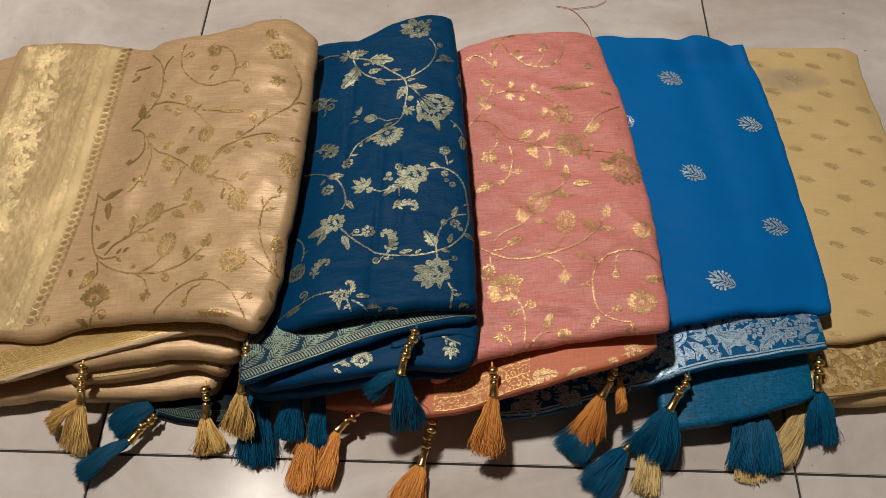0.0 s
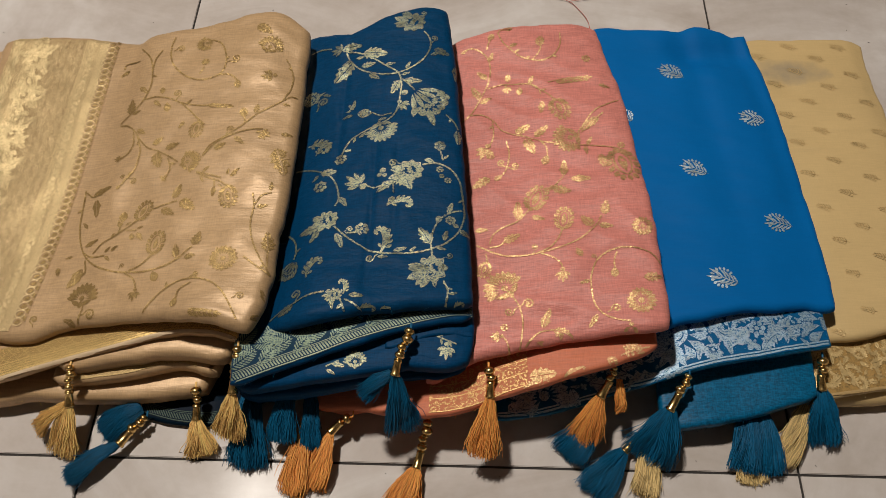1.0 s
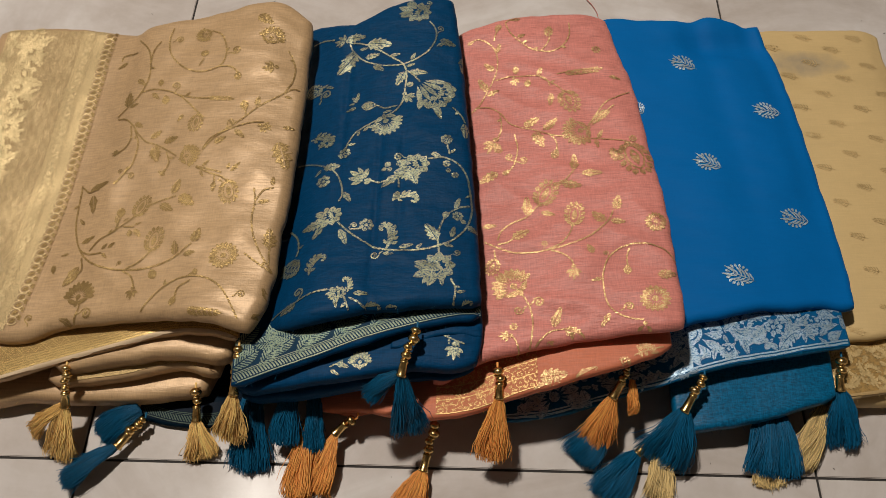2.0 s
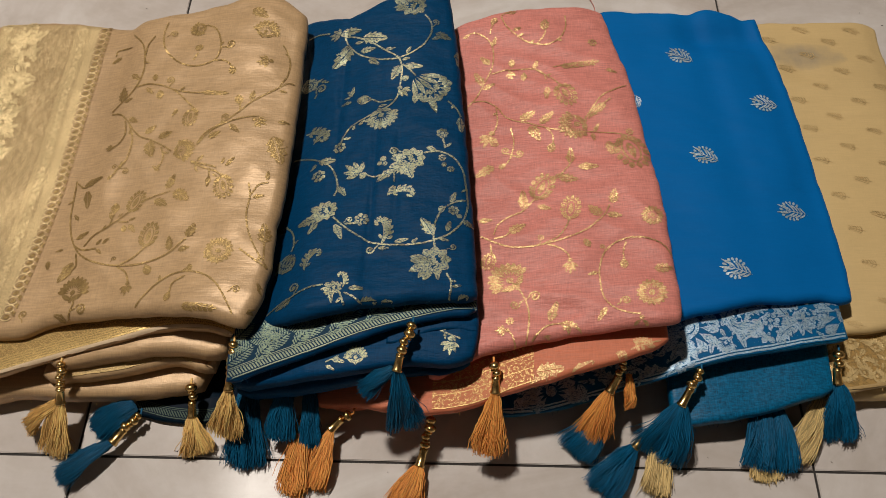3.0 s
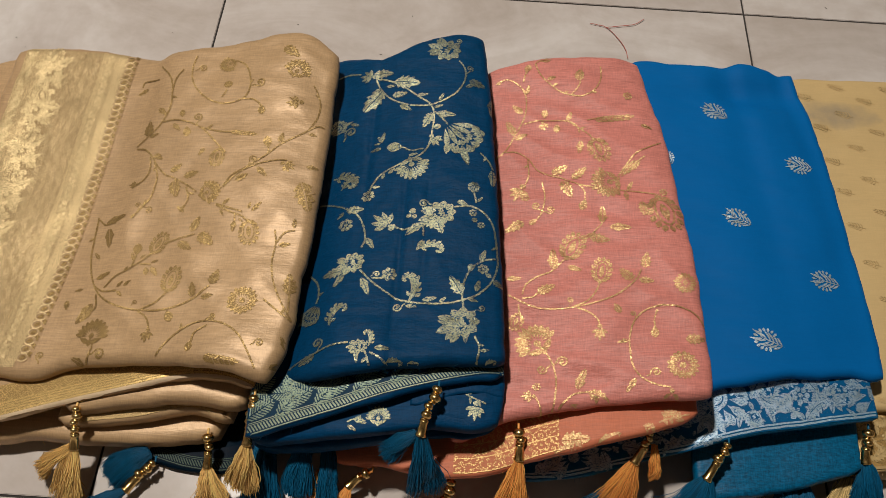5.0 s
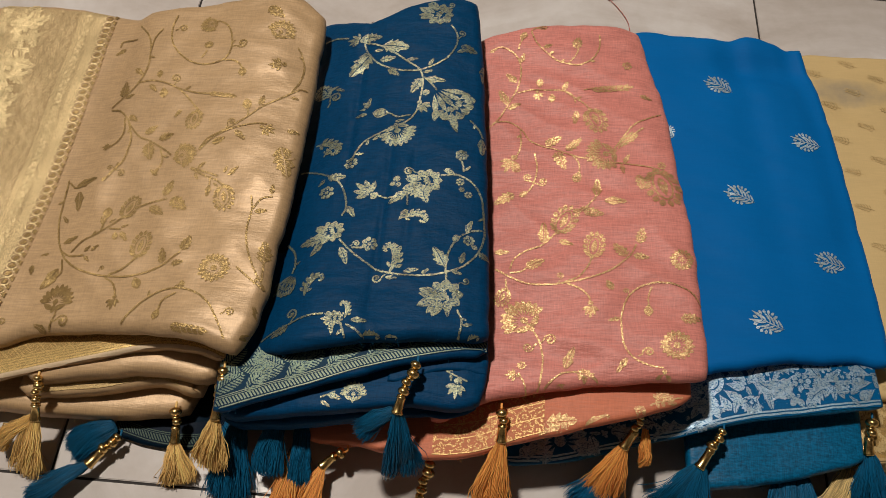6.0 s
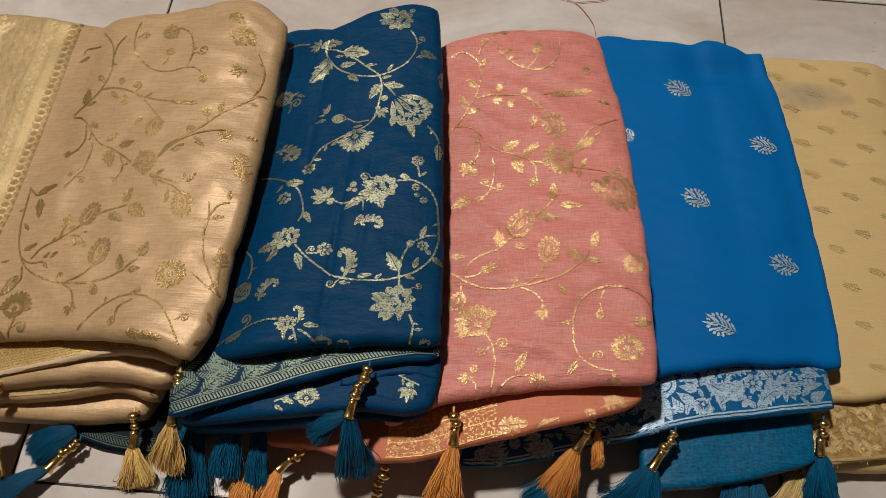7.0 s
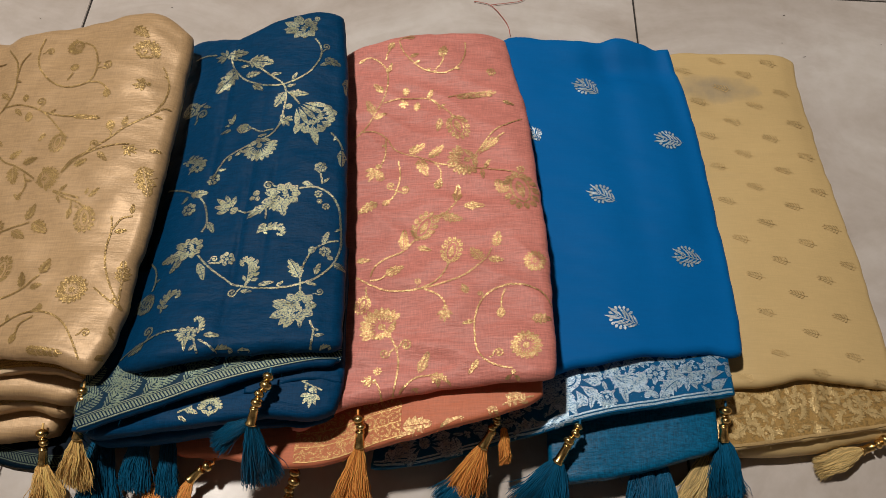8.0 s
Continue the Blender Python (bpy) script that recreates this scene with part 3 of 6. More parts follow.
# salmon pink
pink_top = Fold(
    front=[(0.285, 0.045, 0.052), (0.3150, 0.0590, 0.0680), (0.3500, 0.0680, 0.0760), (0.3960, 0.0760, 0.0840), (0.4320, 0.0790, 0.0900), (0.4630, 0.0800, 0.0960), (0.4810, 0.0820, 0.0960)],
    back=[(0.29, 0.40, 0.068), (0.3070, 0.4140, 0.0740), (0.3250, 0.4190, 0.0780), (0.3550, 0.4260, 0.0830), (0.3900, 0.4280, 0.0860), (0.4250, 0.4270, 0.0860), (0.4430, 0.4240, 0.0820)],
    left=[(0.285, 0.22, 0.052)],
    right=[(0.4790, 0.1410, 0.0960), (0.4770, 0.2000, 0.0940), (0.4720, 0.2540, 0.0900), (0.4650, 0.3260, 0.0860), (0.4540, 0.3800, 0.0830)],
    r=0.007, nu=110, nv=150, ripple=0.0022, seed=43.0, crumple=(0.0032, 15, 30))
child(pink_top.build("top_fold", PINK_CLOTH), pink, "salmon pink fold with gold vines and leaves")
pink_l2 = Fold(
    front=[(0.1940, 0.0380, 0.0240), (0.2280, 0.0360, 0.0300), (0.2790, 0.0260, 0.0420), (0.3140, 0.0270, 0.0520), (0.3500, 0.0380, 0.0620), (0.3870, 0.0480, 0.0700), (0.4190, 0.0570, 0.0750), (0.4510, 0.0660, 0.0790), (0.4710, 0.0770, 0.0800)],
    back=[(0.19, 0.12, 0.024), (0.30, 0.16, 0.046), (0.40, 0.16, 0.066), (0.470, 0.16, 0.078)], r=0.005, square=0.6, nu=90, nv=14, ripple=0.0014, seed=45)
child(pink_l2.build("border_fold", ORANGE_CLOTH), pink, "orange fold with gold brocade border")
pink_l3 = Fold(
    front=[(0.2020, 0.0380, 0.0080), (0.2460, 0.0410, 0.0140), (0.3050, 0.0390, 0.0300), (0.3520, 0.0510, 0.0460), (0.3980, 0.0590, 0.0560)],
    back=[(0.21, 0.2, 0.012), (0.30, 0.2, 0.03), (0.40, 0.2, 0.055)], r=0.006, square=0.6, nu=50, nv=14, ripple=0.001, seed=47)
child(pink_l3.build("lower_fold", ORANGE_CLOTH), pink)
pink_core = Fold(front=[(0.33, 0.10, 0.034), (0.43, 0.10, 0.045)], back=[(0.33, 0.38, 0.036), (0.42, 0.38, 0.04)], r=0.030, nu=20, nv=20, seed=2)
child(pink_core.build("inner_fold", PINK_CLOTH), pink)

# turquoise
teal_top = Fold(
    front=[(0.462, 0.09, 0.062), (0.4960, 0.1040, 0.0660), (0.5350, 0.1130, 0.0680), (0.5710, 0.1180, 0.0660), (0.6070, 0.1230, 0.0620), (0.6350, 0.1230, 0.0580)],
    back=[(0.44, 0.45, 0.05), (0.4560, 0.4620, 0.0520), (0.4870, 0.4600, 0.0540), (0.5170, 0.4600, 0.0550), (0.5420, 0.4590, 0.0520), (0.5600, 0.4630, 0.0560), (0.5810, 0.4610, 0.0540), (0.5980, 0.4560, 0.0500), (0.6130, 0.4590, 0.0520)],
    left=[(0.455, 0.27, 0.054)],
    right=[(0.6360, 0.2010, 0.0550), (0.6320, 0.2590, 0.0540), (0.6280, 0.3370, 0.0540), (0.6260, 0.3670, 0.0540), (0.6190, 0.4220, 0.0540)],
    r=0.006, nu=80, nv=110, ripple=0.0020, seed=63.0, dents=((0.565, 0.424, 0.050, 0.020, -0.012), (0.50, 0.40, 0.03, 0.03, -0.003), (0.60, 0.25, 0.02, 0.05, 0.002), (0.49, 0.2, 0.02, 0.08, -0.002), (0.52, 0.3, 0.05, 0.03, 0.0015)))
child(teal_top.build("top_fold", TEAL_CLOTH), teal, "plain turquoise fold with silver motifs")
teal_l2 = Fold(
    front=[(0.3440, 0.0340, 0.0160), (0.3820, 0.0370, 0.0220), (0.4210, 0.0470, 0.0300), (0.4490, 0.0540, 0.0360), (0.4720, 0.0580, 0.0440), (0.4950, 0.0650, 0.0500), (0.5240, 0.0730, 0.0530), (0.5580, 0.0790, 0.0550), (0.5920, 0.0860, 0.0560), (0.6250, 0.0920, 0.0540)],
    back=[(0.35, 0.10, 0.02), (0.42, 0.13, 0.034), (0.50, 0.15, 0.056), (0.56, 0.15, 0.058), (0.622, 0.15, 0.056)], r=0.0035, nu=110, nv=16, ripple=0.0008, seed=65)
child(teal_l2.build("border_fold", TEAL_BACK), teal)
teal_l3 = Fold(
    front=[(0.4830, 0.0260, 0.0200), (0.5110, 0.0290, 0.0240), (0.5450, 0.0350, 0.0270), (0.5840, 0.0460, 0.0300), (0.6140, 0.0560, 0.0300)],
    back=[(0.48, 0.14, 0.036), (0.55, 0.15, 0.04), (0.617, 0.15, 0.04)], r=0.006, square=0.6, nu=60, nv=16, ripple=0.0016, seed=67)
child(teal_l3.build("lower_fold", TEAL_BACK), teal)
teal_l4 = Fold(
    front=[(0.4960, 0.0360, 0.0100), (0.5110, 0.0370, 0.0100), (0.5510, 0.0440, 0.0120), (0.6020, 0.0580, 0.0140)],
    back=[(0.50, 0.2, 0.01), (0.55, 0.2, 0.012), (0.60, 0.2, 0.014)], r=0.006, nu=40, nv=10, ripple=0.0006, seed=69)
child(teal_l4.build("lower_fold", TEAL_BACK), teal)
teal_core = Fold(front=[(0.49, 0.13, 0.03), (0.59, 0.13, 0.028)], back=[(0.48, 0.41, 0.024), (0.58, 0.41, 0.022)], r=0.02, nu=20, nv=20, seed=2)
child(teal_core.build("inner_fold", TEAL_BACK), teal)

# mustard
yellow_top = Fold(
    front=[(0.612, 0.10, 0.034), (0.6330, 0.1050, 0.0340), (0.6560, 0.1080, 0.0360), (0.6890, 0.1150, 0.0360), (0.7270, 0.1140, 0.0330), (0.7720, 0.1120, 0.0260)],
    back=[(0.60, 0.465, 0.026), (0.6330, 0.4730, 0.0300), (0.6890, 0.4740, 0.0310), (0.7300, 0.4750, 0.0310), (0.7500, 0.4690, 0.0260)],
    left=[(0.610, 0.27, 0.032)],
    right=[(0.7670, 0.2140, 0.0260), (0.7600, 0.2910, 0.0260), (0.7520, 0.3630, 0.0260), (0.7490, 0.4310, 0.0260)],
    r=0.0055, nu=70, nv=140, ripple=0.001, seed=83.0, dents=((0.655, 0.4, 0.02, 0.012, -0.003), (0.662, 0.318, 0.028, 0.003, 0.0014), (0.700, 0.345, 0.016, 0.003, 0.0012)))
child(yellow_top.build("top_fold", YELLOW_CLOTH), yellow, "mustard silk fold with tiny gold leaves")
yellow_l2 = Fold(
    front=[(0.6150, 0.0560, 0.0260), (0.6290, 0.0580, 0.0260), (0.6750, 0.0660, 0.0260), (0.7220, 0.0750, 0.0250), (0.7720, 0.0850, 0.0220)],
    back=[(0.62, 0.17, 0.028), (0.68, 0.18, 0.029), (0.764, 0.18, 0.022)], r=0.003, nu=120, nv=14, ripple=0.0008, seed=85, dents=((0.668, 0.08, 0.0035, 0.06, 0.0007), (0.676, 0.08, 0.003, 0.06, -0.0005), (0.7, 0.09, 0.003, 0.06, 0.0009), (0.712, 0.09, 0.0035, 0.06, -0.0009), (0.735, 0.09, 0.005, 0.06, 0.0005)))
child(yellow_l2.build("border_fold", YELLOW_CLOTH), yellow)
yellow_l3 = Fold(
    front=[(0.6200, 0.0550, 0.0110), (0.6340, 0.0570, 0.0110), (0.6800, 0.0600, 0.0110), (0.7280, 0.0700, 0.0110), (0.7770, 0.0830, 0.0110)],
    back=[(0.62, 0.40, 0.012), (0.68, 0.42, 0.012), (0.742, 0.42, 0.012)], r=0.010, nu=50, nv=20, ripple=0.0004, seed=87)
child(yellow_l3.build("lower_fold", YELLOW_CLOTH), yellow)

# ---- tassels: beads, a brass cap and a skirt of yarn ----
OWNER = {"gold": gold, "blue": blue, "pink": pink, "teal": teal, "yellow": yellow}
COLOUR = {"gold": "mustard gold", "blue": "dark teal", "pink": "orange", "teal": "dark blue", "yellow": "mustard"}
GOLD_TASSELS = [
    ("gold", (-0.0080, 0.0600, 0.0520), (-0.0080, 0.0410, 0.0420), (-0.0090, 0.0330, 0.0340), (-0.0150, 0.0010, 0.0060), 0.028, 4),
    ("gold", (-0.0090, 0.0350, 0.0360), (-0.0090, 0.0340, 0.0350), (-0.0110, 0.0330, 0.0330), (-0.0400, 0.0180, 0.0130), 0.017, 0),
    ("gold", (0.0930, 0.0510, 0.0340), (0.0940, 0.0380, 0.0260), (0.0940, 0.0290, 0.0200), (0.1010, 0.0020, 0.0050), 0.025, 2),
    ("gold", (0.1340, 0.0700, 0.0760), (0.1310, 0.0500, 0.0620), (0.1300, 0.0390, 0.0550), (0.1250, 0.0110, 0.0250), 0.028, 4),
]
BLUE_TASSELS = [
    ("blue", (0.0510, 0.0310, 0.0160), (0.0390, 0.0180, 0.0130), (0.0320, 0.0080, 0.0120), (-0.0050, -0.0200, 0.0090), 0.025, 3),
    ("blue", (0.0520, 0.0440, 0.0160), (0.0490, 0.0420, 0.0160), (0.0440, 0.0390, 0.0160), (0.0130, 0.0200, 0.0060), 0.026, 0),
    ("blue", (0.2740, 0.0760, 0.1040), (0.2650, 0.0520, 0.0970), (0.2630, 0.0430, 0.0920), (0.2690, 0.0140, 0.0500), 0.026, 4),
    ("blue", (0.2630, 0.0450, 0.0930), (0.2630, 0.0440, 0.0920), (0.2600, 0.0430, 0.0900), (0.2370, 0.0310, 0.0740), 0.018, 0),
    ("blue", (0.1390, 0.0600, 0.0400), (0.1380, 0.0540, 0.0300), (0.1390, 0.0480, 0.0280), (0.1380, -0.0060, 0.0050), 0.033, 0),
    ("blue", (0.1690, 0.0570, 0.0400), (0.1700, 0.0540, 0.0400), (0.1720, 0.0520, 0.0400), (0.1660, 0.0120, 0.0200), 0.024, 0),
    ("blue", (0.1940, 0.0570, 0.0360), (0.1910, 0.0540, 0.0340), (0.1890, 0.0520, 0.0320), (0.1930, 0.0090, 0.0150), 0.022, 0),
]
PINK_TASSELS = [
    ("pink", (0.2260, 0.0310, 0.0280), (0.2160, 0.0280, 0.0220), (0.2080, 0.0210, 0.0180), (0.1960, -0.0220, 0.0060), 0.024, 1),
    ("pink", (0.1900, 0.0410, 0.0200), (0.1880, 0.0380, 0.0160), (0.1860, 0.0330, 0.0140), (0.1800, -0.0280, 0.0050), 0.030, 0),
    ("pink", (0.2890, 0.0290, 0.0300), (0.2830, 0.0070, 0.0140), (0.2800, -0.0050, 0.0110), (0.2680, -0.0420, 0.0060), 0.032, 4),
    ("pink", (0.3360, 0.0570, 0.0760), (0.3380, 0.0480, 0.0680), (0.3380, 0.0390, 0.0620), (0.3320, 0.0010, 0.0300), 0.030, 2),
    ("pink", (0.4400, 0.0660, 0.0640), (0.4360, 0.0560, 0.0560), (0.4300, 0.0470, 0.0480), (0.4190, 0.0200, 0.0160), 0.031, 3),
    ("pink", (0.4440, 0.0620, 0.0520), (0.4440, 0.0610, 0.0510), (0.4450, 0.0600, 0.0500), (0.4470, 0.0400, 0.0320), 0.011, 0),
]
TEAL_TASSELS = [
    ("teal", (0.4390, 0.0440, 0.0250), (0.4340, 0.0420, 0.0220), (0.4320, 0.0390, 0.0200), (0.4060, 0.0080, 0.0060), 0.034, 0),
    ("teal", (0.5030, 0.0650, 0.0540), (0.4940, 0.0500, 0.0480), (0.4870, 0.0390, 0.0420), (0.4710, 0.0090, 0.0080), 0.046, 3),
    ("teal", (0.4630, 0.0220, 0.0120), (0.4590, 0.0190, 0.0120), (0.4540, 0.0140, 0.0100), (0.4240, -0.0220, 0.0060), 0.031, 1),
    ("teal", (0.6190, 0.0860, 0.0480), (0.6180, 0.0730, 0.0400), (0.6190, 0.0640, 0.0340), (0.6260, 0.0260, 0.0060), 0.032, 2),
    ("teal", (0.5660, 0.0530, 0.0200), (0.5640, 0.0490, 0.0200), (0.5610, 0.0530, 0.0210), (0.5530, 0.0000, 0.0090), 0.033, 0),
    ("teal", (0.5680, 0.0530, 0.0210), (0.5680, 0.0490, 0.0210), (0.5660, 0.0530, 0.0220), (0.5710, -0.0010, 0.0100), 0.031, 0),
]
YELLOW_TASSELS = [
    ("yellow", (0.4790, 0.0380, 0.0100), (0.4780, 0.0330, 0.0100), (0.4760, 0.0290, 0.0090), (0.4650, -0.0210, 0.0050), 0.026, 0),
    ("yellow", (0.5640, 0.0450, 0.0060), (0.5630, 0.0400, 0.0060), (0.5620, 0.0350, 0.0060), (0.5560, -0.0080, 0.0030), 0.028, 0),
    ("yellow", (0.6180, 0.0650, 0.0160), (0.6130, 0.0600, 0.0160), (0.6100, 0.0560, 0.0160), (0.5830, 0.0090, 0.0060), 0.026, 0),
    ("yellow", (0.7600, 0.0760, 0.0160), (0.7480, 0.0700, 0.0120), (0.7400, 0.0670, 0.0110), (0.7020, 0.0510, 0.0060), 0.023, 2),
]


def bead_mesh(p, r, axis):
    bm = bmesh.new()
    bmesh.ops.create_uvsphere(bm, u_segments=14, v_segments=9, radius=r)
    for v in bm.verts:
        v.co.z *= 0.72
        if abs(v.co.z) > r * 0.8:
            v.co.z *= 0.97
    bmesh.ops.transform(bm, matrix=Matrix.Translation(p) @ axis.to_track_quat("Z", "Y").to_matrix().to_4x4(), verts=bm.verts)
    me = bpy.data.meshes.new("bead")
    bm.to_mesh(me)
    bm.free()
    me.materials.append(BRASS)
    me.polygons.foreach_set("use_smooth", [True] * len(me.polygons))
    return new("bead", me)


def skirt(start, tip, width, rng, count, neck=0.14):
    """Soft yarn ends in wavy locks that swell below the cap, sag, and stop unevenly."""
    along = tip - start
    side = Vector((along.y, -along.x, 0))
    side = side.normalized() if side.length > 1e-6 else Vector((1, 0, 0))
    up = side.cross(along).normalized()
    if up.z < 0:
        up = -up
    locks = []
    for k in range(13):
        a, q = rng.uniform(0, 2 * math.pi), math.sqrt(rng.random())
        locks.append((q * math.cos(a), q * math.sin(a), rng.uniform(-1, 1), rng.uniform(0, 6.28), rng.uniform(0.0008, 0.0036)))
    pieces, steps = [], 7
    for k in range(count):
        lx, ly, g, phase, swing = rng.choice(locks)
        a, q = rng.uniform(0, 2 * math.pi), rng.random() ** 0.7
        cx, cy = 0.72 * lx + 0.40 * q * math.cos(a), 0.72 * ly + 0.40 * q * math.sin(a)
        stray = rng.random() < 0.09
        own, crimp = rng.uniform(0, 6.28), rng.uniform(0.0002, 0.0007)
        reach = 1.0 + 0.05 * g + rng.uniform(-0.10, 0.04) + (rng.uniform(-0.2, 0.08) if stray else 0.0)
        bend = rng.uniform(-0.22, 0.22) if stray else rng.uniform(-0.05, 0.05)
        rest = 0.0006 + 0.0034 * rng.random()
        path, radii = [], []
        for i in range(steps + 1):
            s = i / steps
            spread = neck + (1.0 - neck) * (0.55 * s + 0.45 * (1 - (1 - s) ** 3))
            w = width * 0.5 * spread
            wave = swing * s * math.sin(5.5 * s + phase) + crimp * math.sin(19 * s + own)
            p = start + along * (s * reach)
            p = p + side * (cx * w + bend * width * s * s + wave)
            p = p + up * (cy * max(0.0030, w * 0.42) + 0.0035 * math.sin(math.pi * s) + 0.7 * swing * s * math.cos(6 * s + phase))
            p.z = max(p.z, rest)
            path.append(p)
            radii.append(0.00030 if i < steps else 0.00018)
        pieces.append(tube(path, radii, 3, False))
    return merge(pieces)


def tassel(own, top, cap, start, tip, width, beads):
    rng = random.Random(int(abs(top[0] * 9000 + top[1] * 777)) + beads)
    top, cap, start, tip = (Vector(v) for v in (top, cap, start, tip))
    v, f = skirt(start, tip, width * (1.05 if beads else 0.95), rng, 760 if width > 0.02 else 430, 0.20 if beads else 0.45)
    ob = child(mesh_object("tassel", v, f, YARN[own]), OWNER[own], COLOUR[own] + " yarn tassel")
    if not beads:
        return ob
    axis = (start - cap).normalized()
    # cap: a flared brass sleeve with a lip at each end
    path = [cap + axis * ((start - cap).length * s + 0.002 * s) for s in (0.0, 0.02, 0.1, 0.16, 0.8, 0.88, 0.97, 1.0)]
    radii = [0.0022, 0.0034, 0.0036, 0.0031, 0.0036, 0.0042, 0.0043, 0.0036]
    v, f = tube(path, radii, 16)
    child(mesh_object("cap", v, f, BRASS), ob, "brass cap")
    v, f = tube([top + Vector((0, 0.004, 0.001)), top, cap], [0.0009, 0.0009, 0.0009], 6)
    child(mesh_object("cord", v, f, YARN[own]), ob)
    span = cap - top
    for k in range(beads):
        s = (k + 0.5) / beads
        r = min(span.length / beads * 0.72, 0.0047) * (0.82 + 0.22 * ((k * 7 + beads) % 3) / 2)
        sag = Vector((0.0012 * math.sin(k * 2.1), 0, 0.001))
        child(bead_mesh(top + span * s + sag, r, span.normalized()), ob, "gold bead")
        edge = top + span * ((k + 1) / beads)
        path = [edge + span.normalized() * d for d in (-0.0008, -0.0005, 0.0005, 0.0008)]
        v, f = tube(path, [0.0020, 0.0033, 0.0033, 0.0020], 12)
        child(mesh_object("spacer", v, f, BRASS), ob, "thin brass ring")
    return ob


for row in GOLD_TASSELS + BLUE_TASSELS + PINK_TASSELS + TEAL_TASSELS + YELLOW_TASSELS:
    tassel(*row)

# ---- woven motifs: thin raised metal-thread shapes laid on the cloth ----
def petal(x0, y0, angle, length, width, point=1.0, n=5, gap=0.0):
    """A petal outline from its base, pointing along angle (radians); gap splits it along its rib."""
    c, s = math.cos(angle), math.sin(angle)
    up = [(t, 0.5 * width * math.sin(math.pi * t ** point) ** 0.8) for t in [(i + 0.5) / n for i in range(n)]]
    halves = []
    if gap:
        halves.append([(0.04, gap)] + [(t, max(w, gap)) for t, w in up] + [(1.0, gap * 0.4)])
        halves.append([(1.0, -gap * 0.4)] + [(t, -max(w, gap)) for t, w in reversed(up)] + [(0.04, -gap)])
    else:
        halves.append([(0.0, 0.0)] + [(t, w) for t, w in reversed(up)][::-1] + [(1.0, 0.0)] + [(t, -w) for t, w in reversed(up)])
    return [[(x0 + length * (t * c) - w * s, y0 + length * (t * s) + w * c) for t, w in h] for h in halves]


def arc_strip(points, widths):
    """Quads along a bent spine."""
    quads = []
    for i in range(len(points) - 1):
        (ax, ay), (bx, by) = points[i], points[i + 1]
        d = math.hypot(bx - ax, by - ay) or 1e-6
        nx, ny = -(by - ay) / d, (bx - ax) / d
        quads.append([(ax + nx * widths[i], ay + ny * widths[i]), (ax - nx * widths[i], ay - ny * widths[i]),
                      (bx - nx * widths[i + 1], by - ny * widths[i + 1]), (bx + nx * widths[i + 1], by + ny * widths[i + 1])])
    return quads


def ring(cx, cy, rx, ry, start, end, width, n=14):
    """A curved strip along part of an ellipse, angles in degrees."""
    pts = []
    for k in range(n + 1):
        a = radians(start + (end - start) * k / n)
        pts.append((cx + rx * math.cos(a), cy + ry * math.sin(a)))
    return arc_strip(pts, [width] * (n + 1))


def disc(cx, cy, r, n=9):
    return [(cx + r * math.cos(2 * math.pi * k / n), cy + r * math.sin(2 * math.pi * k / n)) for k in range(n)]


def toothed(width, teeth, gap=0.016, bend=0.0, tooth=1.18):
    """A leaf in two halves beside its rib, with a notched edge; bend curls it sideways."""
    halves = []
    for side in (1, -1):
        pts = [(0.03, gap)]
        for k in range(teeth):
            for t, g in ((0.10 + 0.84 * k / teeth, 0.74), (0.10 + 0.84 * (k + 0.78) / teeth, tooth)):
                w = 0.5 * width * math.sin(math.pi * min(t, 0.97) ** 0.8) ** 0.75
                pts.append((t, max(g * w, gap * 1.5)))
        pts.append((1.0, gap * 1.2))
        for (x0, y0), (x1, y1) in zip(pts, pts[1:]):
            quad = [(x0, gap * 0.9), (x1, gap * 0.9), (x1, y1), (x0, y0)]
            halves.append([(x, side * y + bend * x * x) for x, y in quad])
    return halves


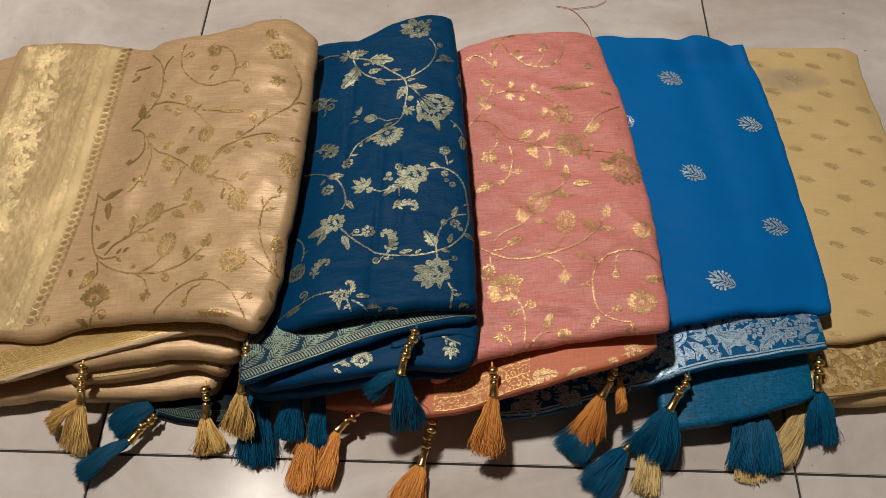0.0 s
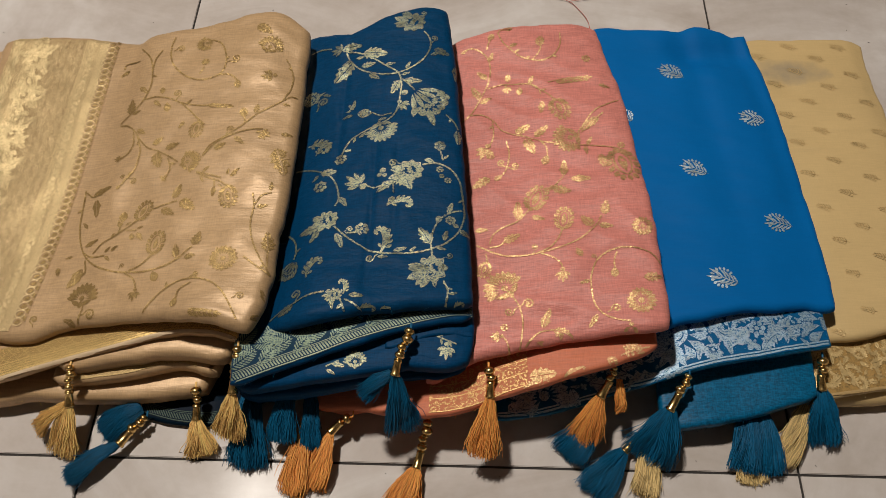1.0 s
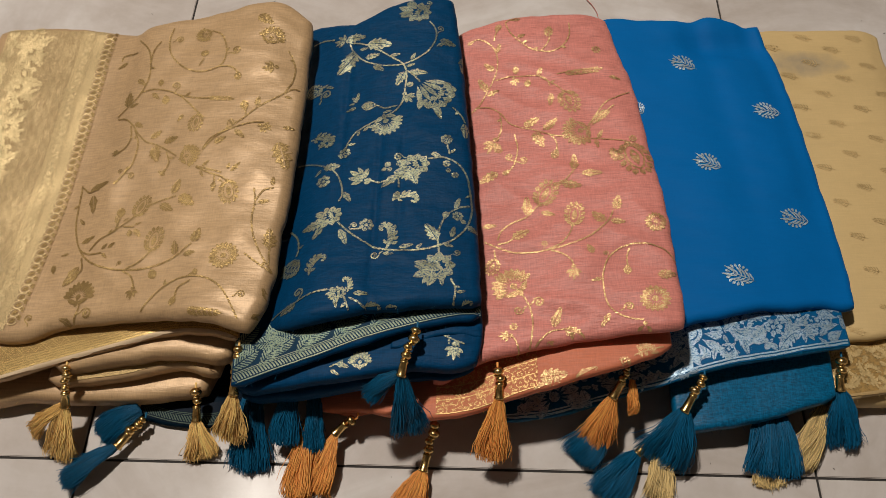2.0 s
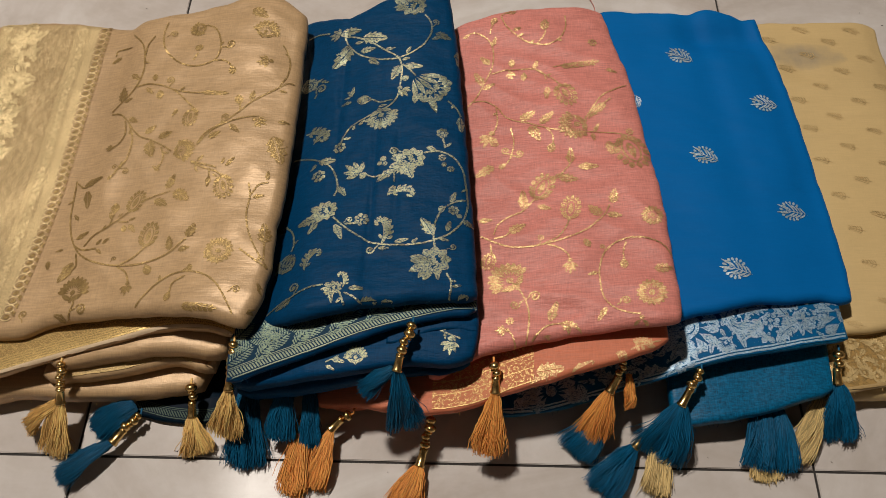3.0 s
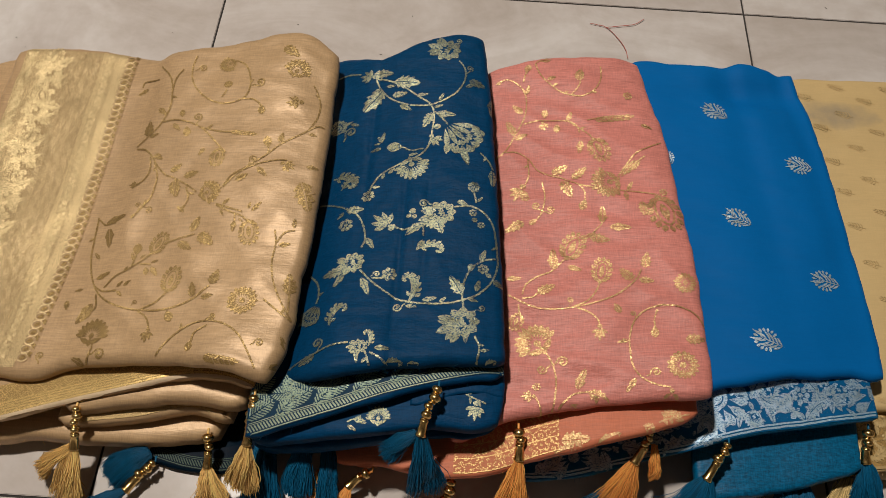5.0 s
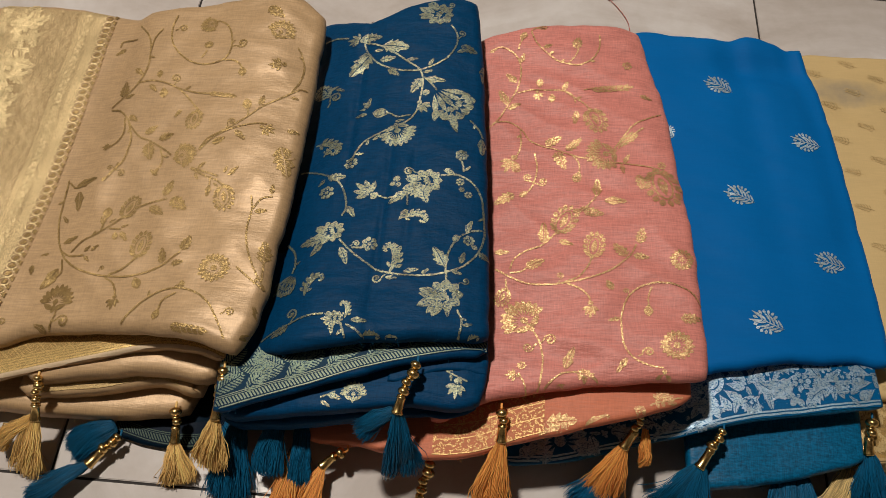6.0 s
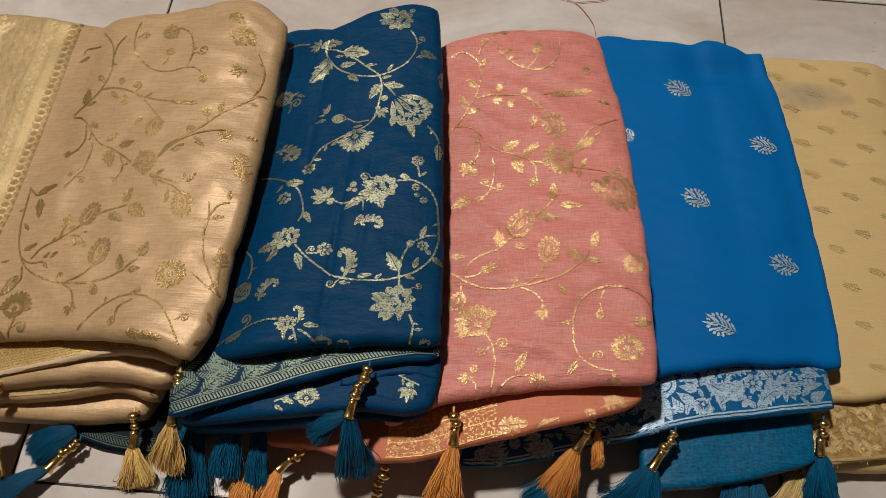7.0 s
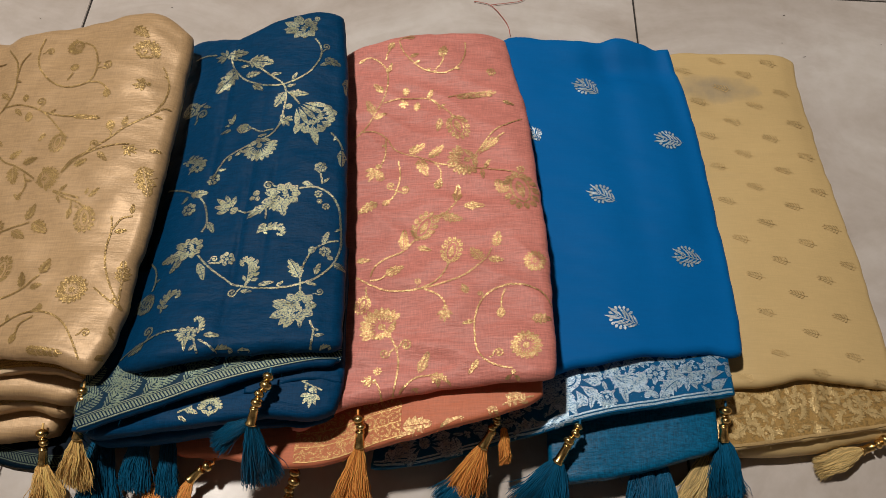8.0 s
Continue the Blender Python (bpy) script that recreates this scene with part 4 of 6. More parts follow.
def shape(kind, rng):
    """Outlines of one motif, one unit long along x from its base at 0."""
    out = []
    j = lambda a: rng.uniform(-a, a)
    if kind == "leaf":
        out += toothed(0.46 + j(0.05), 2, 0.014, j(0.12), 1.0)
    elif kind == "drop":
        out += petal(0, 0, 0, 1, 0.64, 1.25, 7)
    elif kind == "berry":
        out.append(disc(0.5, 0, 0.5, 11))
    elif kind == "serr":
        out += toothed(0.52 + j(0.05), 4, 0.016, j(0.12))
    elif kind == "acan":
        out += toothed(0.62, 4, 0.016, rng.choice((-0.32, 0.32)), 1.3)
        out += ring(0.1, 0, 0.12, 0.12, 40, 300, 0.035, 8)
    elif kind == "trefoil":
        for a in (-75, 0, 75):
            out += petal(0.3, 0, radians(a), 0.62, 0.42, 1.2, 6)
        out += petal(0, 0, 0, 0.32, 0.2, 0.8, 4)
    elif kind == "spike":
        for k in range(6):
            for side in (-1, 1):
                out += petal(0.06 + 0.14 * k, side * 0.01, side * radians(24 + j(4)), 0.21 - 0.012 * k, 0.085, 0.9, 5)
        out += petal(0.84, 0, 0, 0.16, 0.07, 1.0, 4)
    elif kind == "bulb":
        out += petal(0.24, 0, 0, 0.46, 0.17, 0.9, 6)
        out += ring(0.46, 0, 0.33, 0.165, 0, 360, 0.022, 18)
        for k in range(6):
            for side in (-1, 1):
                a = radians(165 - 27 * k)
                x, y = 0.46 + 0.37 * math.cos(a), side * 0.21 * math.sin(a)
                out += petal(x, y, side * radians(62 - 8 * k), 0.19, 0.13, 1.0, 5)
        out += petal(0.82, 0, 0, 0.19, 0.12, 0.8, 4)
        out += petal(0, 0, 0, 0.13, 0.16, 1.0, 4)
    elif kind == "fan":
        n = 11
        for k in range(n):
            a = radians(-84 + 168 * k / (n - 1) + j(1.5))
            out += petal(0.34 + 0.15 * math.cos(a), 0.15 * math.sin(a), a, 0.50 - 0.06 * abs(math.sin(a)), 0.155, 1.8, 6)
        out += petal(0.26, 0, 0, 0.22, 0.20, 1.0, 5)
        for side in (-1, 1):
            out += petal(0.12, side * 0.02, side * radians(64), 0.40, 0.17, 0.8, 6)
        out += petal(0.0, 0, 0, 0.30, 0.15, 0.7, 5)
    elif kind == "sun":
        n = 17
        for k in range(n):
            a = 2 * math.pi * k / n + j(0.03)
            out += petal(0.5 + 0.13 * math.cos(a), 0.13 * math.sin(a), a, 0.37 + j(0.02), 0.15, 1.8, 6)
        out.append(disc(0.5, 0, 0.11))
    elif kind == "lotus":
        for k in range(9):
            a = 2 * math.pi * k / 9
            long = 0.26 + 0.24 * max(0.0, math.cos(a)) ** 1.5 + j(0.02)
            out += petal(0.46 + 0.15 * math.cos(a), 0.13 * math.sin(a), a, long, 0.225, 0.95, 6)
        for k in range(5):
            a = radians(-64 + 32 * k)
            out += petal(0.38 + 0.02 * math.cos(a), 0.02 * math.sin(a), a, 0.17, 0.075, 1.1, 4)
        out += petal(0.76, 0.12, radians(30), 0.26, 0.14, 0.7, 5)
        out += petal(0.76, -0.12, radians(-38), 0.24, 0.13, 0.7, 5)
    elif kind == "peony":
        for k in range(5):
            a = radians(-46 + 23 * k)
            out += petal(0.04, 0.05 * (k - 2), a * 0.8, 0.48, 0.115, 1.3, 6)
        for k in range(8):
            a = radians(-100 + 200 * k / 7)
            out += petal(0.46 + 0.14 * math.cos(a), 0.20 * math.sin(a), a * 0.8, 0.25 + j(0.03), 0.19, 1.8, 6)
        for k in range(5):
            a = radians(-80 + 40 * k)
            out += petal(0.44 + 0.02 * math.cos(a), 0.08 * math.sin(a), a * 0.7, 0.15, 0.10, 1.5, 5)
        out += petal(0.66, -0.20, radians(-28), 0.42, 0.15, 0.7, 6)
        out += petal(0.34, -0.30, radians(-50), 0.30, 0.14, 0.8, 5)
    elif kind == "tulip":
        for a in (-58, -28, 0, 28, 58):
            out += petal(0.26 + 0.04 * math.cos(radians(a)), 0.06 * math.sin(radians(a)), radians(a + j(4)), 0.68 - 0.004 * abs(a), 0.185, 1.15, 6)
        out += petal(0, 0, 0, 0.28, 0.30, 0.8, 5)
    elif kind == "ros":
        for k in range(7):
            a = 2 * math.pi * k / 7 + j(0.08)
            out += petal(0.5 + 0.15 * math.cos(a), 0.15 * math.sin(a), a, 0.36, 0.32, 1.4, 6)
        out.append(disc(0.5, 0, 0.13, 8))
    elif kind == "comma":
        out += arc_strip([(0, 0), (0.3, 0.0), (0.62, 0.08), (0.86, 0.24), (0.92, 0.42), (0.82, 0.55), (0.68, 0.53), (0.64, 0.42)], [0.03, 0.08, 0.13, 0.14, 0.12, 0.085, 0.06, 0.04])
        for k in range(4):
            out += petal(0.22 + 0.19 * k, -0.09 + 0.055 * k * k * 0.4, radians(-38 + 14 * k), 0.24, 0.13, 0.9, 5)
        out += petal(0.16, 0.06, radians(50), 0.24, 0.12, 0.9, 5)
    elif kind == "curl":
        pts = [(0.0, 0.0), (0.25, 0.03)]
        for k in range(17):
            t = k / 16
            pts.append((0.62 + 0.34 * (1 - 0.78 * t) * math.cos(-2.4 + 8.6 * t), 0.20 + 0.34 * (1 - 0.78 * t) * math.sin(-2.4 + 8.6 * t)))
        out += arc_strip(pts, [0.05 + 0.02 * k / len(pts) for k in range(len(pts))])
        out.append(disc(0.62, 0.20, 0.085, 7))
    elif kind == "hatch":
        for k in range(11):
            t = 0.06 + 0.088 * k
            w = 0.25 * math.sin(math.pi * t ** 0.85) ** 0.7
            for side in (-1, 1):
                out.append([(t, side * 0.02), (t + 0.052, side * 0.02), (t + 0.052 + 0.6 * w, side * w), (t + 0.6 * w, side * w)])
    elif kind == "halfrose":
        out.append(disc(0.0, 0.0, 0.09))
        out += ring(0, 0, 0.19, 0.19, -100, 100, 0.05)
        out += ring(0, 0, 0.34, 0.34, -100, 100, 0.06)
        for k in range(9):
            a = radians(-100 + 25 * k)
            out += petal(0.43 * math.cos(a), 0.43 * math.sin(a), a, 0.57, 0.30, 1.7, 7)
    elif kind == "halflotus":
        for k in range(7):
            a = radians(-96 + 32 * k)
            out += petal(0.08 * math.cos(a), 0.08 * math.sin(a), a, 0.92, 0.30, 1.1, 7, 0.012)
        for a in (130, 180, 230):
            out += petal(-0.04, 0, radians(a), 0.5, 0.22, 1.0, 6)
    elif kind == "buti":
        n = 13
        for k in range(n):
            a = radians(-125 + 250 * k / (n - 1))
            out += petal(0.56 + 0.27 * math.cos(a), 0.25 * math.sin(a), a * 0.92, 0.16, 0.095, 1.5, 4)
        for s in (-1, 1):
            for k in range(6):
                x = 0.08 + 0.125 * k
                pts = [(x + 0.20 * t + 0.03 * k * t * t, s * (0.02 + (0.20 + 0.02 * k if k < 4 else 0.14) * t ** 0.8)) for t in (0, 0.25, 0.5, 0.75, 1.0)]
                out += arc_strip(pts, [0.012, 0.030, 0.034, 0.028, 0.012])
        out += petal(0.0, 0, 0, 0.80, 0.04, 1.0, 5)
    elif kind == "sprig":
        for side in (-1, 1):
            for k in range(5):
                x = 0.04 + 0.17 * k
                out += arc_strip([(x, side * 0.02), (x + 0.11, side * (0.19 - 0.014 * k)), (x + 0.20, side * (0.27 - 0.042 * k))], [0.012, 0.036, 0.012])
        out += arc_strip([(-0.15, 0.0), (0.3, 0.01), (1.0, 0)], [0.008, 0.018, 0.012])
    return out


KIND_NAME = {"leaf": "woven_leaf", "drop": "woven_bud", "serr": "woven_leaf", "fan": "woven_flower", "lotus": "woven_flower", "tulip": "woven_flower",
             "ros": "woven_rosette", "comma": "woven_paisley", "berry": "woven_bud", "acan": "woven_leaf", "trefoil": "woven_bud", "spike": "woven_sprig", "bulb": "woven_flower",
             "sun": "woven_flower", "peony": "woven_flower", "hatch": "woven_leaf", "halfrose": "woven_flower", "halflotus": "woven_flower", "curl": "woven_tendril", "buti": "woven_paisley", "sprig": "woven_sprig"}


def drape(fold, x, y, lift):
    hit = fold.tree.ray_cast(Vector((x, y, 1.0)), Vector((0, 0, -1)))
    if hit[0] is None:
        return None
    return hit[0] + hit[1] * lift


def lay(fold, polys, lift):
    """Drapes flat outlines over a fold, each as a fan of triangles about its middle."""
    verts, faces = [], []
    for number, poly in enumerate(polys):
        mx = sum(p[0] for p in poly) / len(poly)
        my = sum(p[1] for p in poly) / len(poly)
        pts = [drape(fold, x, y, lift + 0.00003 * (number % 7)) for x, y in poly + [(mx, my)]]
        if any(p is None for p in pts):
            continue
        zs = [p.z for p in pts]
        if max(zs) - min(zs) > 0.012:
            continue
        k, n = len(verts), len(poly)
        verts += pts
        for i in range(n):
            faces.append((k + i, k + (i + 1) % n, k + n))
    return verts, faces


def weave(fold, vines, motifs, material, width=0.0007, sprout=0.30):
    for line in vines:
        flat = [(x, y, 0) for x, y in line]
        length = sum(math.dist(a, b) for a, b in zip(flat, flat[1:]))
        n = max(6, int(length / 0.0022))
        pts = [spline(flat, i / n) for i in range(n + 1)]
        wid = [width * (0.75 + 0.35 * (i % 2)) for i in range(n + 1)]
        polys = arc_strip([(p.x, p.y) for p in pts], wid)
        rng = random.Random(int(abs(line[0][0]) * 1e5))
        for i in range(3, n - 2, 3):
            if rng.random() < sprout:
                a = math.atan2(pts[i + 1].y - pts[i].y, pts[i + 1].x - pts[i].x) + rng.choice((-1, 1)) * rng.uniform(0.6, 1.2)
                polys += petal(pts[i].x, pts[i].y, a, rng.uniform(0.004, 0.0075), rng.uniform(0.0018, 0.0028), 0.85, 4)
        v, f = lay(fold, polys, 0.00045)
        if f:
            child(mesh_object("woven_vine", v, f, material), fold.ob)
    for kind, x0, y0, x1, y1 in motifs:
        rng = random.Random(int(abs(x0) * 1e5) + int(abs(y1) * 1e4))
        dx, dy = x1 - x0, y1 - y0
        flip = rng.choice((-1, 1)) if kind in ("comma", "curl") else 1
        polys = [[(x0 + a * dx - flip * b * dy, y0 + a * dy + flip * b * dx) for a, b in poly] for poly in shape(kind, rng)]
        v, f = lay(fold, polys, 0.0003)
        if f:
            child(mesh_object(KIND_NAME[kind], v, f, material), fold.ob)


def band(fold, name, near, far, material, parent, label, n=80, m=14, lift=0.0005):
    """A brocade band draped between two plan curves; its map runs in metres along and across."""
    verts, faces, uvs = [], [], []
    long = sum(math.dist(a, b) for a, b in zip(near, near[1:]))
    for i in range(n + 1):
        a, b = spline([(*p, 0) for p in near], i / n), spline([(*p, 0) for p in far], i / n)
        for k in range(m + 1):
            q = a.lerp(b, k / m)
            p = drape(fold, q.x, q.y, lift)
            verts.append(p or Vector((q.x, q.y, verts[-1].z if verts else 0)))
            uvs.append((long * i / n, (b - a).length * k / m))
    for i in range(n):
        for k in range(m):
            c = i * (m + 1) + k
            faces.append((c, c + m + 1, c + m + 2, c + 1))
    ob = mesh_object(name, verts, faces, material)
    layer = ob.data.uv_layers.new(name="band")
    for lp in ob.data.loops:
        layer.data[lp.index].uv = uvs[lp.vertex_index]
    child(ob, parent, label)
    return ob


def edge_band(fold, depth, inset=0.0008):
    """Plan curves just inside a fold's front edge and a given depth behind it."""
    near, far = [], []
    for i in range(25):
        p = spline(fold.front, 0.01 + 0.98 * i / 24)
        near.append((p.x, p.y + inset))
        far.append((p.x, p.y + depth))
    return near, far


def scatter(near, far, sizes, kinds, seed, tries=900, taken=(), pack=0.42):
    """Motifs packed without overlap over a band between two plan curves, large ones first."""
    rng = random.Random(seed)
    done, rows = list(taken), []
    for size in sizes:
        for _ in range(tries):
            s, k = rng.random(), rng.uniform(0.12, 0.95)
            a, b = spline([(*p, 0) for p in near], s), spline([(*p, 0) for p in far], s)
            q = a.lerp(b, k)
            if all((q.x - x) ** 2 + (q.y - y) ** 2 > (pack * (size + d)) ** 2 for x, y, d in done):
                done.append((q.x, q.y, size))
                t = rng.uniform(0, 2 * math.pi)
                h = 0.56 * size
                rows.append((rng.choice(kinds[size]), q.x - h * math.cos(t), q.y - h * math.sin(t), q.x + h * math.cos(t), q.y + h * math.sin(t)))
    return rows


def weave_joined(fold, rows, material, name, parent):
    """Many small motifs of one woven band, as a single mesh."""
    pieces = []
    for kind, x0, y0, x1, y1 in rows:
        rng = random.Random(int(abs(x0) * 1e5) + int(abs(y1) * 1e4))
        dx, dy = x1 - x0, y1 - y0
        pieces.append(lay(fold, [[(x0 + a * dx - b * dy, y0 + a * dy + b * dx) for a, b in poly] for poly in shape(kind, rng)], 0.0009))
    v, f = merge(pieces)
    ob = child(mesh_object(name, v, f, material), parent)
    ob["kind"] = "stuff"
    return ob


MAT_BLUE_TOP, MAT_BLUE_L3, MAT_PINK_TOP, MAT_PINK_L2 = PALE_ZARI, PALE_ZARI, GOLD_ZARI, GOLD_ZARI
MAT_GOLD_TOP, MAT_TEAL_TOP, MAT_YELLOW_TOP = TAN_ZARI, BUTI_ZARI, MUSTARD_ZARI
BLUE_VINES_A = [
    ((0.1599, 0.3897), (0.1711, 0.3893), (0.1823, 0.3855)),
    ((0.1966, 0.3784), (0.2126, 0.3712), (0.2275, 0.3606), (0.2402, 0.3488), (0.2505, 0.3402), (0.2540, 0.3292), (0.2534, 0.3128), (0.2516, 0.2983), (0.2456, 0.2868), (0.2309, 0.2788), (0.2162, 0.2709), (0.2075, 0.2603), (0.2036, 0.2498)),
    ((0.1977, 0.3764), (0.2027, 0.3653), (0.2119, 0.3530), (0.2245, 0.3450), (0.2388, 0.3399), (0.2505, 0.3402), (0.2659, 0.3475), (0.2753, 0.3573), (0.2798, 0.3712), (0.2784, 0.3832), (0.2731, 0.3905)),
    ((0.2548, 0.3327), (0.2609, 0.3264), (0.2670, 0.3188)),
    ((0.2289, 0.2952), (0.2377, 0.2916), (0.2472, 0.2934)),
    ((0.2965, 0.2889), (0.3041, 0.2796), (0.3076, 0.2719)),
    ((0.2928, 0.2457), (0.2949, 0.2359)),
    ((0.1598, 0.2486), (0.1756, 0.2410), (0.1871, 0.2341), (0.1971, 0.2262), (0.2033, 0.2137), (0.2056, 0.2006), (0.2034, 0.1935)),
]
BLUE_VINES_B = [
    ((0.2770, 0.2312), (0.2906, 0.2324), (0.3024, 0.2265), (0.3094, 0.2158), (0.3121, 0.2021), (0.3136, 0.1888), (0.3142, 0.1796), (0.3106, 0.1654), (0.3001, 0.1516), (0.2857, 0.1442), (0.2694, 0.1410), (0.2529, 0.1407), (0.2380, 0.1437), (0.2264, 0.1511), (0.2143, 0.1608), (0.2047, 0.1712)),
    ((0.3127, 0.1852), (0.3032, 0.1829), (0.2940, 0.1751), (0.2888, 0.1632), (0.2873, 0.1497), (0.2886, 0.1390)),
    ((0.2292, 0.2123), (0.2392, 0.2096), (0.2487, 0.2134), (0.2562, 0.2182)),
    ((0.2526, 0.2125), (0.2531, 0.2030)),
    ((0.2982, 0.1148), (0.3019, 0.1054), (0.3005, 0.0939)),
    ((0.1576, 0.0895), (0.1685, 0.0944), (0.1800, 0.0982), (0.1908, 0.1028), (0.2035, 0.1046)),
    ((0.2168, 0.0975), (0.2212, 0.0862)),
    ((0.2205, 0.0962), (0.2297, 0.0912), (0.2332, 0.0886)),
    ((0.1625, 0.1744), (0.1705, 0.1641), (0.1735, 0.1506), (0.1723, 0.1441)),
]
BLUE_VINES_C = [
    ((0.2150, 0.1632), (0.2238, 0.1635)),
]
BLUE_MOTIFS_A = [
    ("lotus", 0.2755, 0.3968, 0.2460, 0.4102),
    ("curl", 0.2673, 0.4115, 0.2757, 0.4150),
    ("peony", 0.2666, 0.3183, 0.2980, 0.2877),
    ("tulip", 0.1975, 0.3794, 0.1814, 0.3834),
    ("serr", 0.1941, 0.3830, 0.2135, 0.3816),
    ("serr", 0.2146, 0.3716, 0.2388, 0.3638),
    ("serr", 0.2054, 0.3633, 0.1891, 0.3401),
    ("leaf", 0.2030, 0.3663, 0.1945, 0.3608),
    ("leaf", 0.2078, 0.3663, 0.2166, 0.3671),
    ("serr", 0.2137, 0.3553, 0.2282, 0.3567),
    ("leaf", 0.2222, 0.3438, 0.2335, 0.3360),
    ("leaf", 0.2371, 0.3521, 0.2474, 0.3511),
    ("leaf", 0.2572, 0.3445, 0.2621, 0.3520),
    ("leaf", 0.2530, 0.3376, 0.2617, 0.3388),
    ("leaf", 0.2564, 0.3319, 0.2732, 0.3286),
    ("serr", 0.2523, 0.3321, 0.2455, 0.3163),
    ("berry", 0.2551, 0.3185, 0.2604, 0.3155),
    ("tulip", 0.2521, 0.3088, 0.2613, 0.2958),
    ("fan", 0.2352, 0.2852, 0.2431, 0.2598),
    ("leaf", 0.2342, 0.2866, 0.2427, 0.2880),
    ("drop", 0.2294, 0.2951, 0.2144, 0.2979),
    ("leaf", 0.2102, 0.2971, 0.2000, 0.2951),
    ("leaf", 0.2087, 0.3025, 0.2027, 0.3028),
]
BLUE_MOTIFS_B = [
    ("leaf", 0.2092, 0.3037, 0.2103, 0.3146),
    ("leaf", 0.2106, 0.3033, 0.2055, 0.3105),
    ("serr", 0.2828, 0.3683, 0.2984, 0.3646),
    ("curl", 0.2810, 0.3770, 0.2873, 0.3848),
    ("leaf", 0.2801, 0.3597, 0.2895, 0.3646),
    ("peony", 0.1602, 0.3226, 0.1744, 0.3378),
    ("curl", 0.1736, 0.3113, 0.1783, 0.3268),
    ("leaf", 0.1780, 0.3296, 0.1871, 0.3263),
    ("comma", 0.1692, 0.2728, 0.1932, 0.2711),
    ("comma", 0.1783, 0.2575, 0.1849, 0.2707),
    ("leaf", 0.2137, 0.2624, 0.2156, 0.2689),
    ("leaf", 0.2184, 0.2674, 0.2240, 0.2739),
    ("leaf", 0.2057, 0.2547, 0.2127, 0.2545),
    ("ros", 0.1975, 0.2480, 0.2088, 0.2449),
    ("leaf", 0.3047, 0.3522, 0.3069, 0.3330),
    ("leaf", 0.3069, 0.2714, 0.3090, 0.2541),
    ("ros", 0.2868, 0.2511, 0.2976, 0.2516),
    ("leaf", 0.2958, 0.2371, 0.2996, 0.2423),
    ("lotus", 0.2799, 0.2311, 0.2513, 0.2188),
    ("serr", 0.2618, 0.2231, 0.2669, 0.2046),
    ("leaf", 0.2599, 0.2232, 0.2498, 0.2122),
    ("leaf", 0.2521, 0.2158, 0.2376, 0.2046),
    ("curl", 0.2590, 0.2332, 0.2483, 0.2385),
]
BLUE_MOTIFS_C = [
    ("berry", 0.2400, 0.2275, 0.2456, 0.2267),
    ("berry", 0.2424, 0.2222, 0.2467, 0.2213),
    ("berry", 0.2379, 0.2233, 0.2420, 0.2218),
    ("comma", 0.2496, 0.1910, 0.2671, 0.1995),
    ("leaf", 0.2533, 0.1994, 0.2492, 0.1888),
    ("tulip", 0.2290, 0.2103, 0.2093, 0.2256),
    ("leaf", 0.2867, 0.2327, 0.2788, 0.2363),
    ("ros", 0.2892, 0.2267, 0.2960, 0.2264),
    ("ros", 0.2965, 0.2149, 0.3030, 0.2156),
    ("ros", 0.2917, 0.2199, 0.2967, 0.2196),
    ("serr", 0.1856, 0.2324, 0.2011, 0.2327),
    ("leaf", 0.1842, 0.2319, 0.1793, 0.2250),
    ("ros", 0.1814, 0.2195, 0.1935, 0.2162),
    ("leaf", 0.2063, 0.2035, 0.2137, 0.1919),
    ("lotus", 0.2087, 0.1831, 0.1859, 0.1737),
    ("serr", 0.1910, 0.1719, 0.1747, 0.1676),
    ("leaf", 0.1925, 0.1680, 0.1839, 0.1569),
    ("leaf", 0.2064, 0.1638, 0.2154, 0.1487),
    ("ros", 0.2224, 0.1669, 0.2347, 0.1673),
    ("curl", 0.2139, 0.1644, 0.2195, 0.1704),
    ("comma", 0.2464, 0.1424, 0.2552, 0.1649),
    ("leaf", 0.2561, 0.1430, 0.2677, 0.1468),
    ("leaf", 0.2697, 0.1427, 0.2755, 0.1463),
]
BLUE_MOTIFS_D = [
    ("curl", 0.2438, 0.1404, 0.2361, 0.1324),
    ("leaf", 0.2436, 0.1381, 0.2526, 0.1372),
    ("serr", 0.2870, 0.1492, 0.2784, 0.1668),
    ("leaf", 0.3001, 0.1821, 0.3046, 0.1922),
    ("ros", 0.2982, 0.1743, 0.3075, 0.1752),
    ("drop", 0.2919, 0.1708, 0.2939, 0.1791),
    ("drop", 0.3044, 0.1714, 0.3097, 0.1679),
    ("leaf", 0.2979, 0.1531, 0.2999, 0.1641),
    ("leaf", 0.2914, 0.1463, 0.2999, 0.1448),
    ("serr", 0.3106, 0.1649, 0.3194, 0.1601),
    ("lotus", 0.3020, 0.1329, 0.2719, 0.1169),
    ("serr", 0.2825, 0.1303, 0.2813, 0.1131),
    ("leaf", 0.2909, 0.1199, 0.2904, 0.1081),
    ("curl", 0.2977, 0.1367, 0.3062, 0.1381),
    ("leaf", 0.3025, 0.1022, 0.3099, 0.1041),
    ("serr", 0.3068, 0.0934, 0.3154, 0.0963),
    ("lotus", 0.2199, 0.1017, 0.2039, 0.1003),
    ("comma", 0.2191, 0.1013, 0.2228, 0.1139),
    ("leaf", 0.2233, 0.0998, 0.2354, 0.1009),
    ("leaf", 0.2097, 0.0968, 0.2123, 0.0880),
    ("comma", 0.1864, 0.1202, 0.1871, 0.1402),
    ("peony", 0.1741, 0.1421, 0.1627, 0.1229),
    ("leaf", 0.1728, 0.1510, 0.1776, 0.1542),
]
